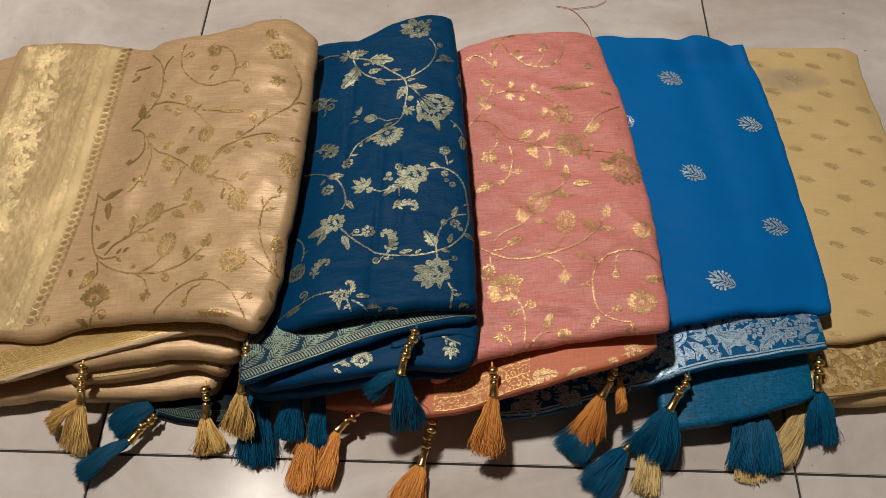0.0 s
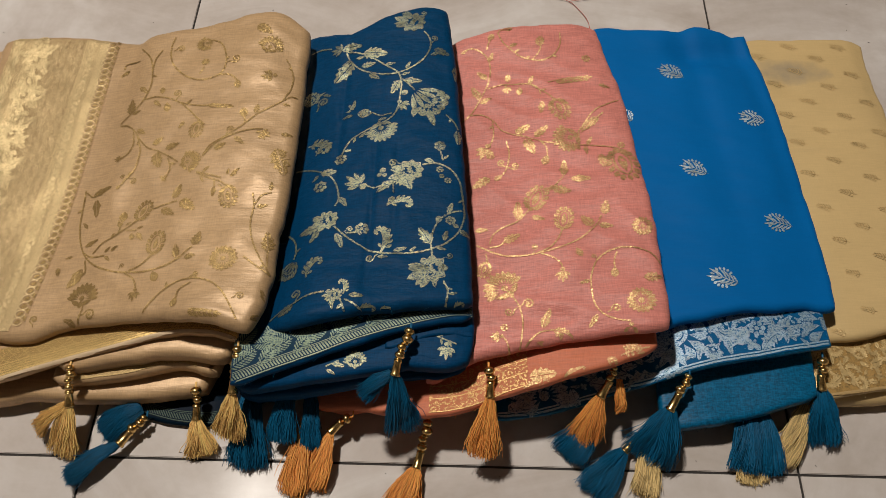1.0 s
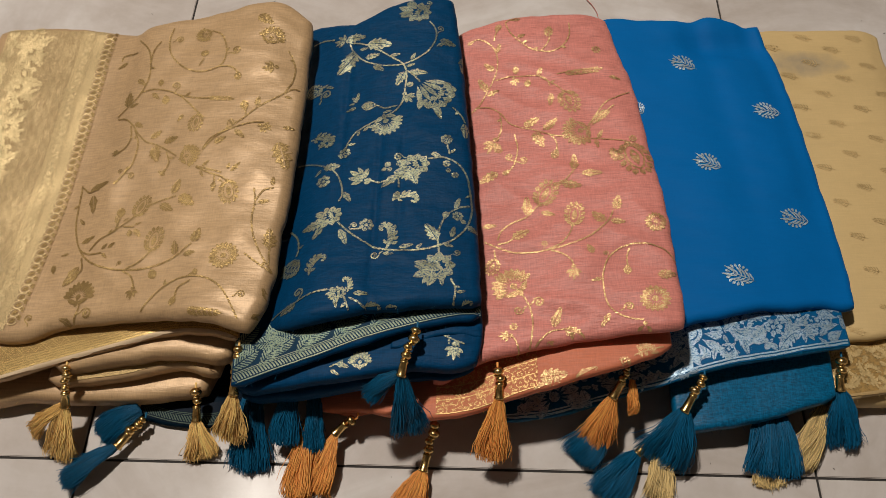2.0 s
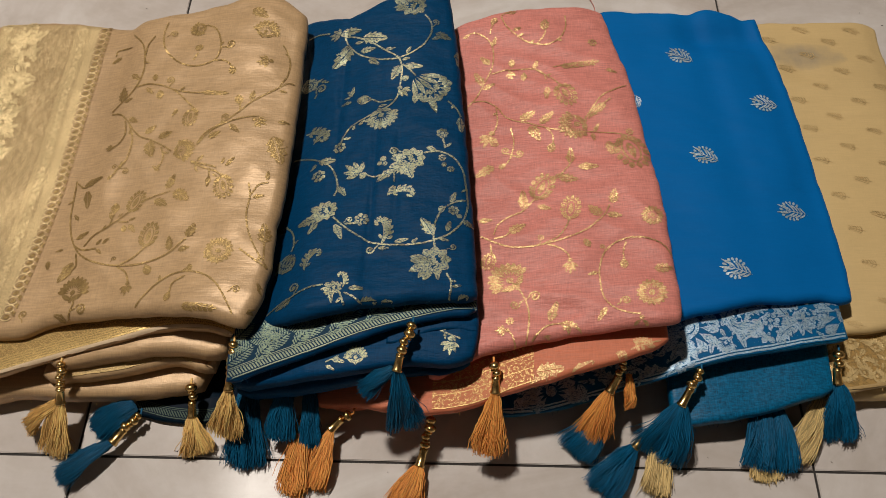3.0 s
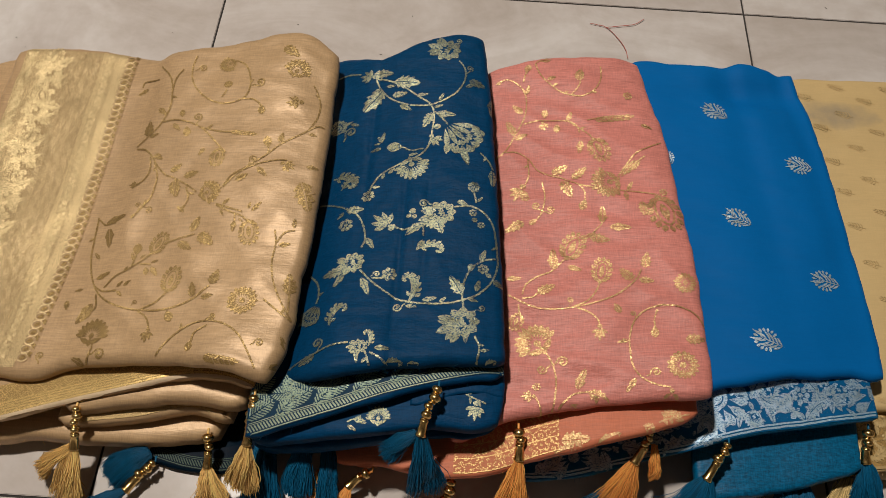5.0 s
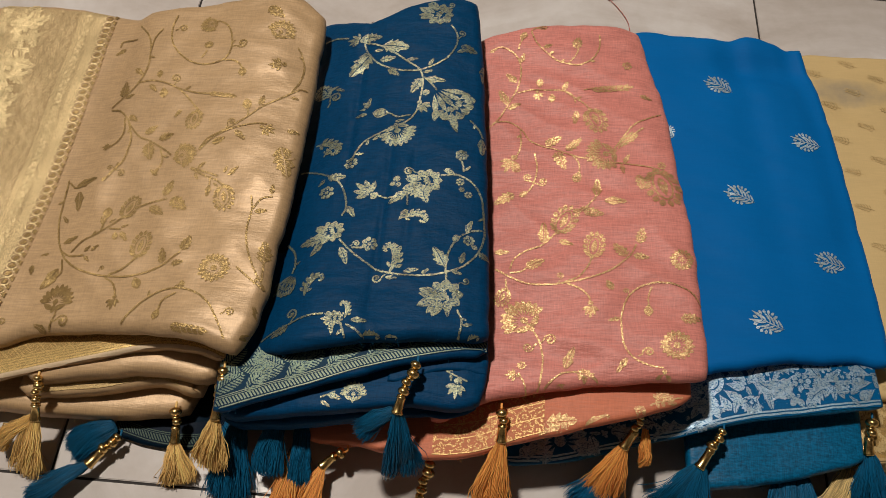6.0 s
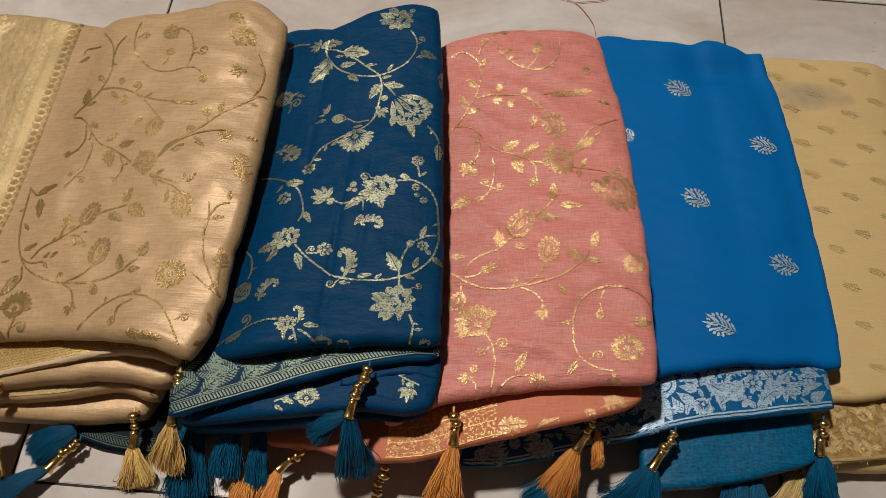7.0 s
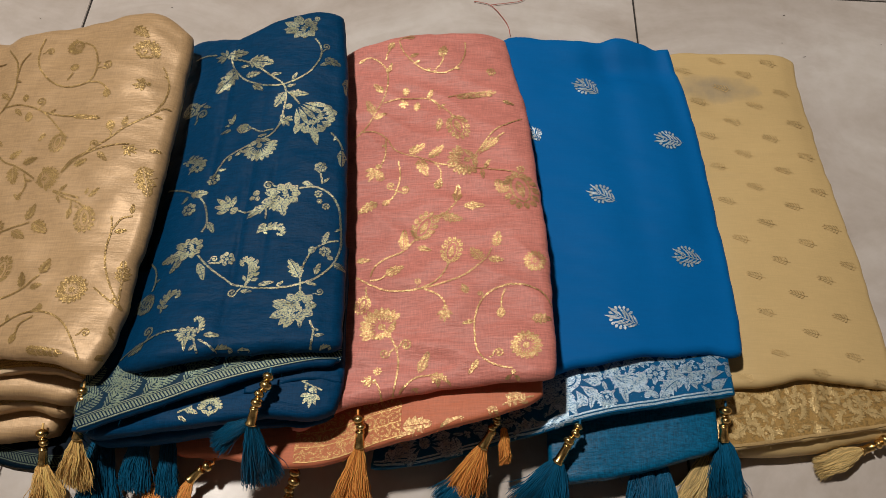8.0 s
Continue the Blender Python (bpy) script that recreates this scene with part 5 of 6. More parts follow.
BLUE_MOTIFS_E = [
    ("curl", 0.1804, 0.0980, 0.1824, 0.1111),
    ("serr", 0.1787, 0.0965, 0.1654, 0.0904),
    ("serr", 0.2329, 0.0888, 0.2457, 0.0916),
    ("leaf", 0.2488, 0.0901, 0.2581, 0.0901),
    ("leaf", 0.2797, 0.2377, 0.2882, 0.2341),
]
weave(blue_top, BLUE_VINES_A + BLUE_VINES_B + BLUE_VINES_C, BLUE_MOTIFS_A + BLUE_MOTIFS_B + BLUE_MOTIFS_C + BLUE_MOTIFS_D + BLUE_MOTIFS_E, MAT_BLUE_TOP, 0.00085, 0.03)
PINK_VINES_A = [
    ((0.3106, 0.3945), (0.3192, 0.3984), (0.3278, 0.3942), (0.3354, 0.3857), (0.3385, 0.3721), (0.3374, 0.3551), (0.3322, 0.3404), (0.3261, 0.3273), (0.3189, 0.3135), (0.3098, 0.3074)),
    ((0.3461, 0.4155), (0.3503, 0.4030), (0.3575, 0.3915), (0.3681, 0.3823), (0.3786, 0.3779), (0.3912, 0.3769), (0.4019, 0.3845), (0.4073, 0.3978), (0.4074, 0.4120)),
    ((0.3867, 0.4061), (0.3884, 0.3961), (0.3860, 0.3855), (0.3797, 0.3778)),
    ((0.3461, 0.4155), (0.3516, 0.4200), (0.3592, 0.4192)),
    ((0.3417, 0.4099), (0.3374, 0.4028), (0.3353, 0.3941)),
    ((0.3364, 0.3453), (0.3468, 0.3482), (0.3634, 0.3483), (0.3758, 0.3479), (0.3840, 0.3428), (0.3866, 0.3336)),
    ((0.3769, 0.3478), (0.3917, 0.3343), (0.3994, 0.3252)),
    ((0.3932, 0.3476), (0.4133, 0.3537), (0.4359, 0.3533)),
]
PINK_VINES_B = [
    ((0.3189, 0.3135), (0.3302, 0.3142), (0.3405, 0.3080), (0.3484, 0.2948), (0.3583, 0.2884), (0.3702, 0.2848), (0.3798, 0.2791), (0.3874, 0.2752), (0.3961, 0.2733)),
    ((0.3405, 0.3065), (0.3412, 0.2868), (0.3372, 0.2748)),
    ((0.3532, 0.2810), (0.3555, 0.2654), (0.3527, 0.2486), (0.3488, 0.2420)),
    ((0.3836, 0.2770), (0.3892, 0.2694), (0.3900, 0.2604)),
    ((0.4186, 0.2861), (0.4262, 0.2983), (0.4346, 0.3093), (0.4452, 0.3162), (0.4587, 0.3248)),
    ((0.4216, 0.2861), (0.4321, 0.2979), (0.4425, 0.3070)),
    ((0.4118, 0.2708), (0.4227, 0.2710), (0.4402, 0.2695), (0.4497, 0.2676)),
    ((0.3873, 0.2189), (0.3953, 0.2270), (0.4033, 0.2368)),
    ((0.3256, 0.1700), (0.3370, 0.1624), (0.3502, 0.1565), (0.3651, 0.1551), (0.3780, 0.1561), (0.3908, 0.1580), (0.4040, 0.1627), (0.4174, 0.1708), (0.4275, 0.1811), (0.4321, 0.1908)),
]
PINK_VINES_C = [
    ((0.3370, 0.1691), (0.3400, 0.1784), (0.3487, 0.1852), (0.3603, 0.1904), (0.3721, 0.2019)),
    ((0.3852, 0.2167), (0.3925, 0.2263), (0.4021, 0.2231)),
    ((0.3780, 0.1567), (0.3882, 0.1607), (0.3951, 0.1693), (0.3984, 0.1773)),
    ((0.3798, 0.1553), (0.3906, 0.1498), (0.3958, 0.1439), (0.3968, 0.1380)),
    ((0.3370, 0.1655), (0.3464, 0.1663), (0.3503, 0.1705)),
    ((0.4461, 0.1580), (0.4351, 0.1549), (0.4253, 0.1463), (0.4197, 0.1315), (0.4195, 0.1148), (0.4221, 0.1022), (0.4284, 0.0943), (0.4382, 0.0894), (0.4466, 0.0878)),
    ((0.4461, 0.1580), (0.4586, 0.1561), (0.4690, 0.1506), (0.4771, 0.1401)),
    ((0.4424, 0.1545), (0.4396, 0.1462), (0.4393, 0.1384)),
    ((0.3542, 0.1193), (0.3604, 0.1091), (0.3634, 0.0967), (0.3623, 0.0800), (0.3593, 0.0642)),
    ((0.3593, 0.0651), (0.3685, 0.0762), (0.3776, 0.0838), (0.3883, 0.0855)),
]
PINK_VINES_D = [
    ((0.3464, 0.0827), (0.3507, 0.0746), (0.3538, 0.0639)),
    ((0.3342, 0.1607), (0.3352, 0.1535)),
]
PINK_MOTIFS_A = [
    ("drop", 0.3370, 0.4044, 0.3413, 0.4142),
    ("leaf", 0.3371, 0.3797, 0.3423, 0.3897),
    ("leaf", 0.3353, 0.3558, 0.3262, 0.3672),
    ("leaf", 0.3285, 0.3324, 0.3213, 0.3497),
    ("leaf", 0.3285, 0.3286, 0.3401, 0.3335),
    ("tulip", 0.3530, 0.3475, 0.3561, 0.3374),
    ("drop", 0.3552, 0.3515, 0.3557, 0.3616),
    ("drop", 0.3665, 0.3447, 0.3663, 0.3347),
    ("leaf", 0.3758, 0.3473, 0.3787, 0.3580),
    ("bulb", 0.3979, 0.3276, 0.4078, 0.2999),
    ("leaf", 0.3872, 0.3247, 0.3863, 0.3097),
    ("serr", 0.3613, 0.2889, 0.3748, 0.2982),
    ("serr", 0.3781, 0.2833, 0.3924, 0.2932),
    ("serr", 0.3705, 0.2826, 0.3769, 0.2635),
    ("drop", 0.3903, 0.2622, 0.3860, 0.2510),
    ("tulip", 0.3372, 0.2787, 0.3287, 0.2604),
    ("ros", 0.3358, 0.2647, 0.3425, 0.2639),
    ("curl", 0.3528, 0.2506, 0.3436, 0.2562),
    ("curl", 0.3527, 0.2498, 0.3644, 0.2489),
    ("drop", 0.3488, 0.2425, 0.3419, 0.2372),
    ("serr", 0.3384, 0.2398, 0.3222, 0.2303),
    ("fan", 0.4205, 0.2849, 0.3955, 0.2707),
    ("leaf", 0.4213, 0.2874, 0.4347, 0.3027),
]
PINK_MOTIFS_B = [
    ("leaf", 0.4284, 0.2930, 0.4391, 0.2998),
    ("leaf", 0.4262, 0.2710, 0.4297, 0.2816),
    ("leaf", 0.4242, 0.2704, 0.4245, 0.2589),
    ("serr", 0.4369, 0.2596, 0.4395, 0.2446),
    ("bulb", 0.4507, 0.2676, 0.4613, 0.2263),
    ("ros", 0.4528, 0.2701, 0.4601, 0.2702),
    ("leaf", 0.4029, 0.2364, 0.4058, 0.2555),
    ("leaf", 0.4087, 0.2325, 0.4270, 0.2324),
    ("spike", 0.3985, 0.3485, 0.4363, 0.3531),
    ("curl", 0.3505, 0.4183, 0.3613, 0.4190),
    ("serr", 0.3572, 0.3943, 0.3655, 0.3971),
    ("serr", 0.3862, 0.3922, 0.3879, 0.4081),
    ("ros", 0.4271, 0.3790, 0.4360, 0.3773),
    ("leaf", 0.4413, 0.3448, 0.4525, 0.3427),
    ("leaf", 0.3096, 0.3934, 0.3170, 0.3975),
    ("bulb", 0.3720, 0.2001, 0.3844, 0.2284),
    ("bulb", 0.3981, 0.1766, 0.4030, 0.2021),
    ("tulip", 0.3969, 0.1398, 0.3968, 0.1257),
    ("serr", 0.3487, 0.1690, 0.3632, 0.1777),
    ("drop", 0.4397, 0.1399, 0.4384, 0.1293),
    ("fan", 0.3565, 0.1161, 0.3370, 0.1400),
    ("curl", 0.3604, 0.1071, 0.3713, 0.1144),
    ("curl", 0.3595, 0.1072, 0.3512, 0.0987),
]
PINK_MOTIFS_C = [
    ("leaf", 0.3791, 0.0868, 0.3846, 0.1045),
    ("serr", 0.3869, 0.0856, 0.4043, 0.0791),
    ("leaf", 0.3736, 0.0752, 0.3860, 0.0716),
    ("tulip", 0.3476, 0.0810, 0.3362, 0.0811),
    ("ros", 0.3452, 0.0889, 0.3518, 0.0885),
    ("serr", 0.4290, 0.1811, 0.4412, 0.1781),
    ("serr", 0.4238, 0.1781, 0.4170, 0.1928),
    ("serr", 0.4348, 0.1913, 0.4376, 0.2062),
    ("leaf", 0.3734, 0.1946, 0.3849, 0.1897),
    ("drop", 0.4090, 0.1589, 0.4134, 0.1499),
    ("curl", 0.3740, 0.1568, 0.3773, 0.1644),
    ("leaf", 0.3240, 0.1850, 0.3362, 0.1859),
    ("bulb", 0.3356, 0.1541, 0.3294, 0.1363),
    ("leaf", 0.3619, 0.1922, 0.3614, 0.2124),
    ("sun", 0.4560, 0.1774, 0.4741, 0.1774),
    ("sun", 0.4450, 0.1064, 0.4688, 0.1053),
    ("curl", 0.4304, 0.0970, 0.4389, 0.1051),
    ("leaf", 0.4228, 0.0958, 0.4153, 0.0854),
    ("leaf", 0.4190, 0.1278, 0.4102, 0.1240),
    ("curl", 0.4252, 0.1459, 0.4238, 0.1528),
    ("serr", 0.4613, 0.1289, 0.4768, 0.1284),
    ("serr", 0.3919, 0.2232, 0.4090, 0.2197),
    ("tulip", 0.4474, 0.0868, 0.4462, 0.0741),
]
weave(pink_top, PINK_VINES_A + PINK_VINES_B + PINK_VINES_C + PINK_VINES_D, PINK_MOTIFS_A + PINK_MOTIFS_B + PINK_MOTIFS_C, MAT_PINK_TOP, 0.0007, 0.04)
GOLD_VINES_A = [
    ((-0.0072, 0.3850), (0.0070, 0.3664), (0.0122, 0.3482), (0.0140, 0.3328), (0.0102, 0.3169), (-0.0010, 0.3012), (-0.0103, 0.2934)),
    ((0.0172, 0.3765), (0.0124, 0.3654), (0.0116, 0.3509)),
    ((0.0104, 0.3158), (0.0222, 0.3168), (0.0345, 0.3141), (0.0471, 0.3080), (0.0562, 0.3002), (0.0679, 0.2876), (0.0758, 0.2798)),
    ((0.0471, 0.3080), (0.0652, 0.3029), (0.0770, 0.3014)),
    ((0.0278, 0.3914), (0.0260, 0.3765), (0.0297, 0.3602), (0.0375, 0.3490), (0.0494, 0.3386), (0.0619, 0.3338), (0.0735, 0.3348), (0.0824, 0.3396), (0.0857, 0.3507), (0.0827, 0.3662), (0.0766, 0.3773), (0.0673, 0.3837)),
    ((0.0608, 0.3409), (0.0644, 0.3487)),
    ((0.0817, 0.3378), (0.0906, 0.3369), (0.0970, 0.3323), (0.0994, 0.3287)),
    ((-0.0098, 0.2912), (-0.0002, 0.2877), (0.0088, 0.2790), (0.0156, 0.2693), (0.0253, 0.2595), (0.0355, 0.2553), (0.0487, 0.2468), (0.0574, 0.2404)),
]
GOLD_VINES_B = [
    ((0.0068, 0.2793), (0.0095, 0.2658), (0.0055, 0.2559), (-0.0011, 0.2504)),
    ((0.0117, 0.2741), (0.0179, 0.2581), (0.0171, 0.2389), (0.0130, 0.2310), (0.0077, 0.2250)),
    ((0.0469, 0.2461), (0.0510, 0.2353), (0.0498, 0.2293)),
    ((0.0801, 0.2447), (0.0864, 0.2561), (0.0980, 0.2640), (0.1110, 0.2747), (0.1236, 0.2883), (0.1369, 0.2980), (0.1451, 0.3046)),
    ((0.0803, 0.2435), (0.0916, 0.2579), (0.1051, 0.2657), (0.1224, 0.2709), (0.1314, 0.2711)),
    ((0.1141, 0.2781), (0.1127, 0.2884)),
    ((0.1451, 0.3046), (0.1507, 0.3188), (0.1515, 0.3344), (0.1473, 0.3479), (0.1429, 0.3551)),
    ((0.1451, 0.3046), (0.1535, 0.3103), (0.1581, 0.3089)),
    ((0.0773, 0.2275), (0.0899, 0.2230), (0.1012, 0.2193)),
    ((-0.0218, 0.3624), (-0.0210, 0.3685), (-0.0055, 0.3683)),
]
GOLD_VINES_C = [
    ((-0.0282, 0.2221), (-0.0265, 0.1974), (-0.0231, 0.1767), (-0.0163, 0.1600), (-0.0078, 0.1479), (0.0047, 0.1388), (0.0196, 0.1333), (0.0334, 0.1313), (0.0492, 0.1304), (0.0650, 0.1347), (0.0770, 0.1416), (0.0868, 0.1507)),
    ((-0.0041, 0.1528), (0.0029, 0.1622), (0.0134, 0.1685), (0.0235, 0.1762), (0.0294, 0.1832)),
    ((0.0404, 0.1927), (0.0526, 0.1968), (0.0636, 0.2004)),
    ((0.0161, 0.1701), (0.0173, 0.1814)),
    ((0.0225, 0.1728), (0.0322, 0.1723)),
    ((-0.0140, 0.1553), (-0.0042, 0.1496), (0.0079, 0.1497)),
    ((0.0332, 0.1324), (0.0441, 0.1368), (0.0515, 0.1458)),
    ((0.0307, 0.1306), (0.0396, 0.1248), (0.0445, 0.1140)),
    ((-0.0097, 0.1472), (-0.0074, 0.1363), (-0.0108, 0.1329)),
    ((0.0556, 0.0915), (0.0612, 0.1012), (0.0702, 0.1113), (0.0816, 0.1185), (0.0943, 0.1199), (0.1077, 0.1163), (0.1181, 0.1086), (0.1247, 0.0999), (0.1304, 0.0905), (0.1355, 0.0815)),
]
GOLD_VINES_D = [
    ((0.0923, 0.1163), (0.0836, 0.1098), (0.0825, 0.1018)),
    ((0.1316, 0.2028), (0.1341, 0.1903), (0.1335, 0.1748), (0.1369, 0.1576), (0.1448, 0.1407), (0.1533, 0.1275), (0.1562, 0.1229)),
    ((0.1341, 0.1903), (0.1401, 0.2010), (0.1482, 0.2033)),
    ((0.1519, 0.1457), (0.1531, 0.1294)),
    ((0.1324, 0.1397), (0.1442, 0.1308), (0.1557, 0.1231)),
    ((0.0772, 0.2266), (0.0901, 0.2198), (0.1004, 0.2159), (0.1067, 0.2114)),
    ((0.0953, 0.2173), (0.0962, 0.2110)),
    ((0.0127, 0.2354), (0.0111, 0.2287), (0.0042, 0.2180)),
    ((-0.0266, 0.2197), (-0.0187, 0.2139), (-0.0087, 0.2182)),
    ((-0.0012, 0.1057), (-0.0002, 0.0991), (-0.0030, 0.0883)),
]
GOLD_MOTIFS_A = [
    ("fan", 0.0673, 0.3837, 0.0517, 0.3753),
    ("berry", 0.0603, 0.3555, 0.0684, 0.3545),
    ("curl", 0.0862, 0.3518, 0.1003, 0.3521),
    ("curl", 0.0290, 0.3736, 0.0389, 0.3800),
    ("drop", 0.0987, 0.3310, 0.1015, 0.3201),
    ("spike", 0.0750, 0.3016, 0.1011, 0.2980),
    ("curl", 0.0428, 0.3107, 0.0463, 0.3232),
    ("serr", 0.0100, 0.2823, 0.0183, 0.2752),
    ("serr", 0.0285, 0.2624, 0.0391, 0.2692),
    ("serr", 0.0418, 0.2569, 0.0549, 0.2615),
    ("serr", 0.0339, 0.2539, 0.0383, 0.2363),
    ("leaf", 0.0498, 0.2293, 0.0457, 0.2232),
    ("fan", 0.0595, 0.2365, 0.0798, 0.2431),
    ("drop", 0.1133, 0.2838, 0.1098, 0.2960),
    ("serr", 0.1216, 0.2895, 0.1249, 0.3000),
    ("serr", 0.0893, 0.2501, 0.1004, 0.2552),
    ("leaf", 0.1063, 0.2638, 0.1164, 0.2533),
    ("curl", 0.0986, 0.2662, 0.1006, 0.2764),
    ("tulip", 0.1264, 0.2685, 0.1398, 0.2612),
    ("leaf", 0.1455, 0.3011, 0.1533, 0.3000),
    ("fan", 0.1229, 0.3603, 0.1317, 0.3817),
    ("tulip", 0.1371, 0.3344, 0.1208, 0.3327),
    ("leaf", 0.1480, 0.2661, 0.1591, 0.2661),
]
GOLD_MOTIFS_B = [
    ("serr", 0.1457, 0.2511, 0.1583, 0.2229),
    ("leaf", 0.0830, 0.2263, 0.0884, 0.2328),
    ("leaf", 0.1061, 0.2221, 0.1064, 0.2288),
    ("leaf", 0.1094, 0.2214, 0.1163, 0.2289),
    ("leaf", 0.0029, 0.3321, 0.0122, 0.3223),
    ("serr", -0.0015, 0.3014, -0.0017, 0.3188),
    ("leaf", 0.0010, 0.3001, 0.0090, 0.3042),
    ("leaf", 0.0210, 0.3130, 0.0292, 0.3039),
    ("drop", 0.0346, 0.3090, 0.0372, 0.2978),
    ("drop", 0.0278, 0.3197, 0.0265, 0.3284),
    ("leaf", 0.0559, 0.2854, 0.0507, 0.2778),
    ("bulb", 0.0692, 0.2852, 0.0688, 0.2640),
    ("leaf", -0.0150, 0.3600, -0.0244, 0.3538),
    ("serr", 0.1104, 0.3972, 0.1258, 0.3836),
    ("tulip", 0.0015, 0.2521, -0.0077, 0.2522),
    ("serr", 0.0869, 0.1518, 0.0921, 0.1661),
    ("serr", 0.0738, 0.1410, 0.0727, 0.1550),
    ("serr", 0.0814, 0.1407, 0.0914, 0.1425),
    ("bulb", 0.0295, 0.1827, 0.0387, 0.2037),
    ("serr", 0.0656, 0.2001, 0.0827, 0.1908),
    ("serr", 0.0504, 0.1932, 0.0642, 0.1854),
    ("serr", 0.0593, 0.2024, 0.0659, 0.2165),
    ("drop", 0.0171, 0.1814, 0.0161, 0.1937),
]
GOLD_MOTIFS_C = [
    ("leaf", 0.0167, 0.1761, 0.0122, 0.1844),
    ("leaf", 0.0207, 0.1783, 0.0252, 0.1822),
    ("leaf", 0.0326, 0.1706, 0.0398, 0.1609),
    ("drop", 0.0285, 0.1702, 0.0303, 0.1623),
    ("leaf", 0.0318, 0.1739, 0.0370, 0.1776),
    ("leaf", 0.0080, 0.1491, 0.0146, 0.1447),
    ("leaf", 0.0072, 0.1527, 0.0116, 0.1581),
    ("leaf", 0.0128, 0.1531, 0.0188, 0.1582),
    ("bulb", 0.0516, 0.1454, 0.0545, 0.1706),
    ("curl", 0.0240, 0.1351, 0.0266, 0.1408),
    ("tulip", 0.0442, 0.1151, 0.0437, 0.1023),
    ("drop", 0.0557, 0.1304, 0.0609, 0.1199),
    ("leaf", -0.0139, 0.1614, -0.0020, 0.1668),
    ("leaf", -0.0103, 0.1351, -0.0180, 0.1243),
    ("drop", 0.0822, 0.1032, 0.0803, 0.0938),
    ("drop", 0.0962, 0.1197, 0.0937, 0.1268),
    ("leaf", 0.0719, 0.1121, 0.0704, 0.1188),
    ("sun", 0.1031, 0.1384, 0.1281, 0.1380),
    ("leaf", 0.1471, 0.2050, 0.1459, 0.2146),
    ("leaf", 0.1360, 0.1892, 0.1464, 0.1905),
    ("serr", 0.1516, 0.1439, 0.1500, 0.1640),
    ("curl", 0.1290, 0.0999, 0.1375, 0.1061),
    ("leaf", 0.1554, 0.0988, 0.1522, 0.1092),
]
GOLD_MOTIFS_D = [
    ("leaf", 0.1455, 0.0826, 0.1518, 0.0888),
    ("spike", 0.0932, 0.0891, 0.1236, 0.0854),
    ("leaf", 0.0818, 0.2228, 0.0848, 0.2156),
    ("leaf", 0.0961, 0.2114, 0.0955, 0.2004),
    ("leaf", 0.0988, 0.2133, 0.1034, 0.2101),
    ("bulb", 0.1069, 0.2128, 0.1133, 0.1873),
    ("leaf", 0.1084, 0.2204, 0.1149, 0.2242),
    ("leaf", 0.0498, 0.2215, 0.0429, 0.2283),
    ("curl", 0.0114, 0.2298, 0.0047, 0.2327),
    ("curl", 0.0117, 0.2286, 0.0216, 0.2262),
    ("drop", 0.0065, 0.2217, 0.0028, 0.2177),
    ("leaf", -0.0195, 0.2151, -0.0022, 0.2222),
    ("leaf", -0.0151, 0.2108, -0.0097, 0.1915),
    ("fan", -0.0041, 0.1014, -0.0023, 0.1266),
    ("curl", -0.0017, 0.0943, 0.0112, 0.0994),
    ("leaf", -0.0049, 0.0879, -0.0156, 0.0939),
    ("curl", -0.0431, 0.0882, -0.0476, 0.0983),
    ("leaf", -0.0161, 0.1807, -0.0217, 0.1876),
    ("leaf", -0.0103, 0.1401, -0.0217, 0.1225),
    ("leaf", -0.0230, 0.1531, -0.0299, 0.1509),
    ("serr", -0.0346, 0.1436, -0.0331, 0.1347),
]
weave(gold_top, GOLD_VINES_A + GOLD_VINES_B + GOLD_VINES_C + GOLD_VINES_D, GOLD_MOTIFS_A + GOLD_MOTIFS_B + GOLD_MOTIFS_C + GOLD_MOTIFS_D, MAT_GOLD_TOP, 0.0008, 0.05)
TEAL_TOP_MOTIFS_A = [
    ("buti", 0.5367, 0.3862, 0.5150, 0.4026),
    ("buti", 0.6112, 0.3334, 0.5845, 0.3346),
    ("buti", 0.5425, 0.2611, 0.5200, 0.2740),
    ("buti", 0.6121, 0.2072, 0.5869, 0.2117),
    ("buti", 0.5507, 0.1411, 0.5266, 0.1517),
    ("buti", 0.4790, 0.3282, 0.4703, 0.3434),
]
weave(teal_top, [], TEAL_TOP_MOTIFS_A, MAT_TEAL_TOP)
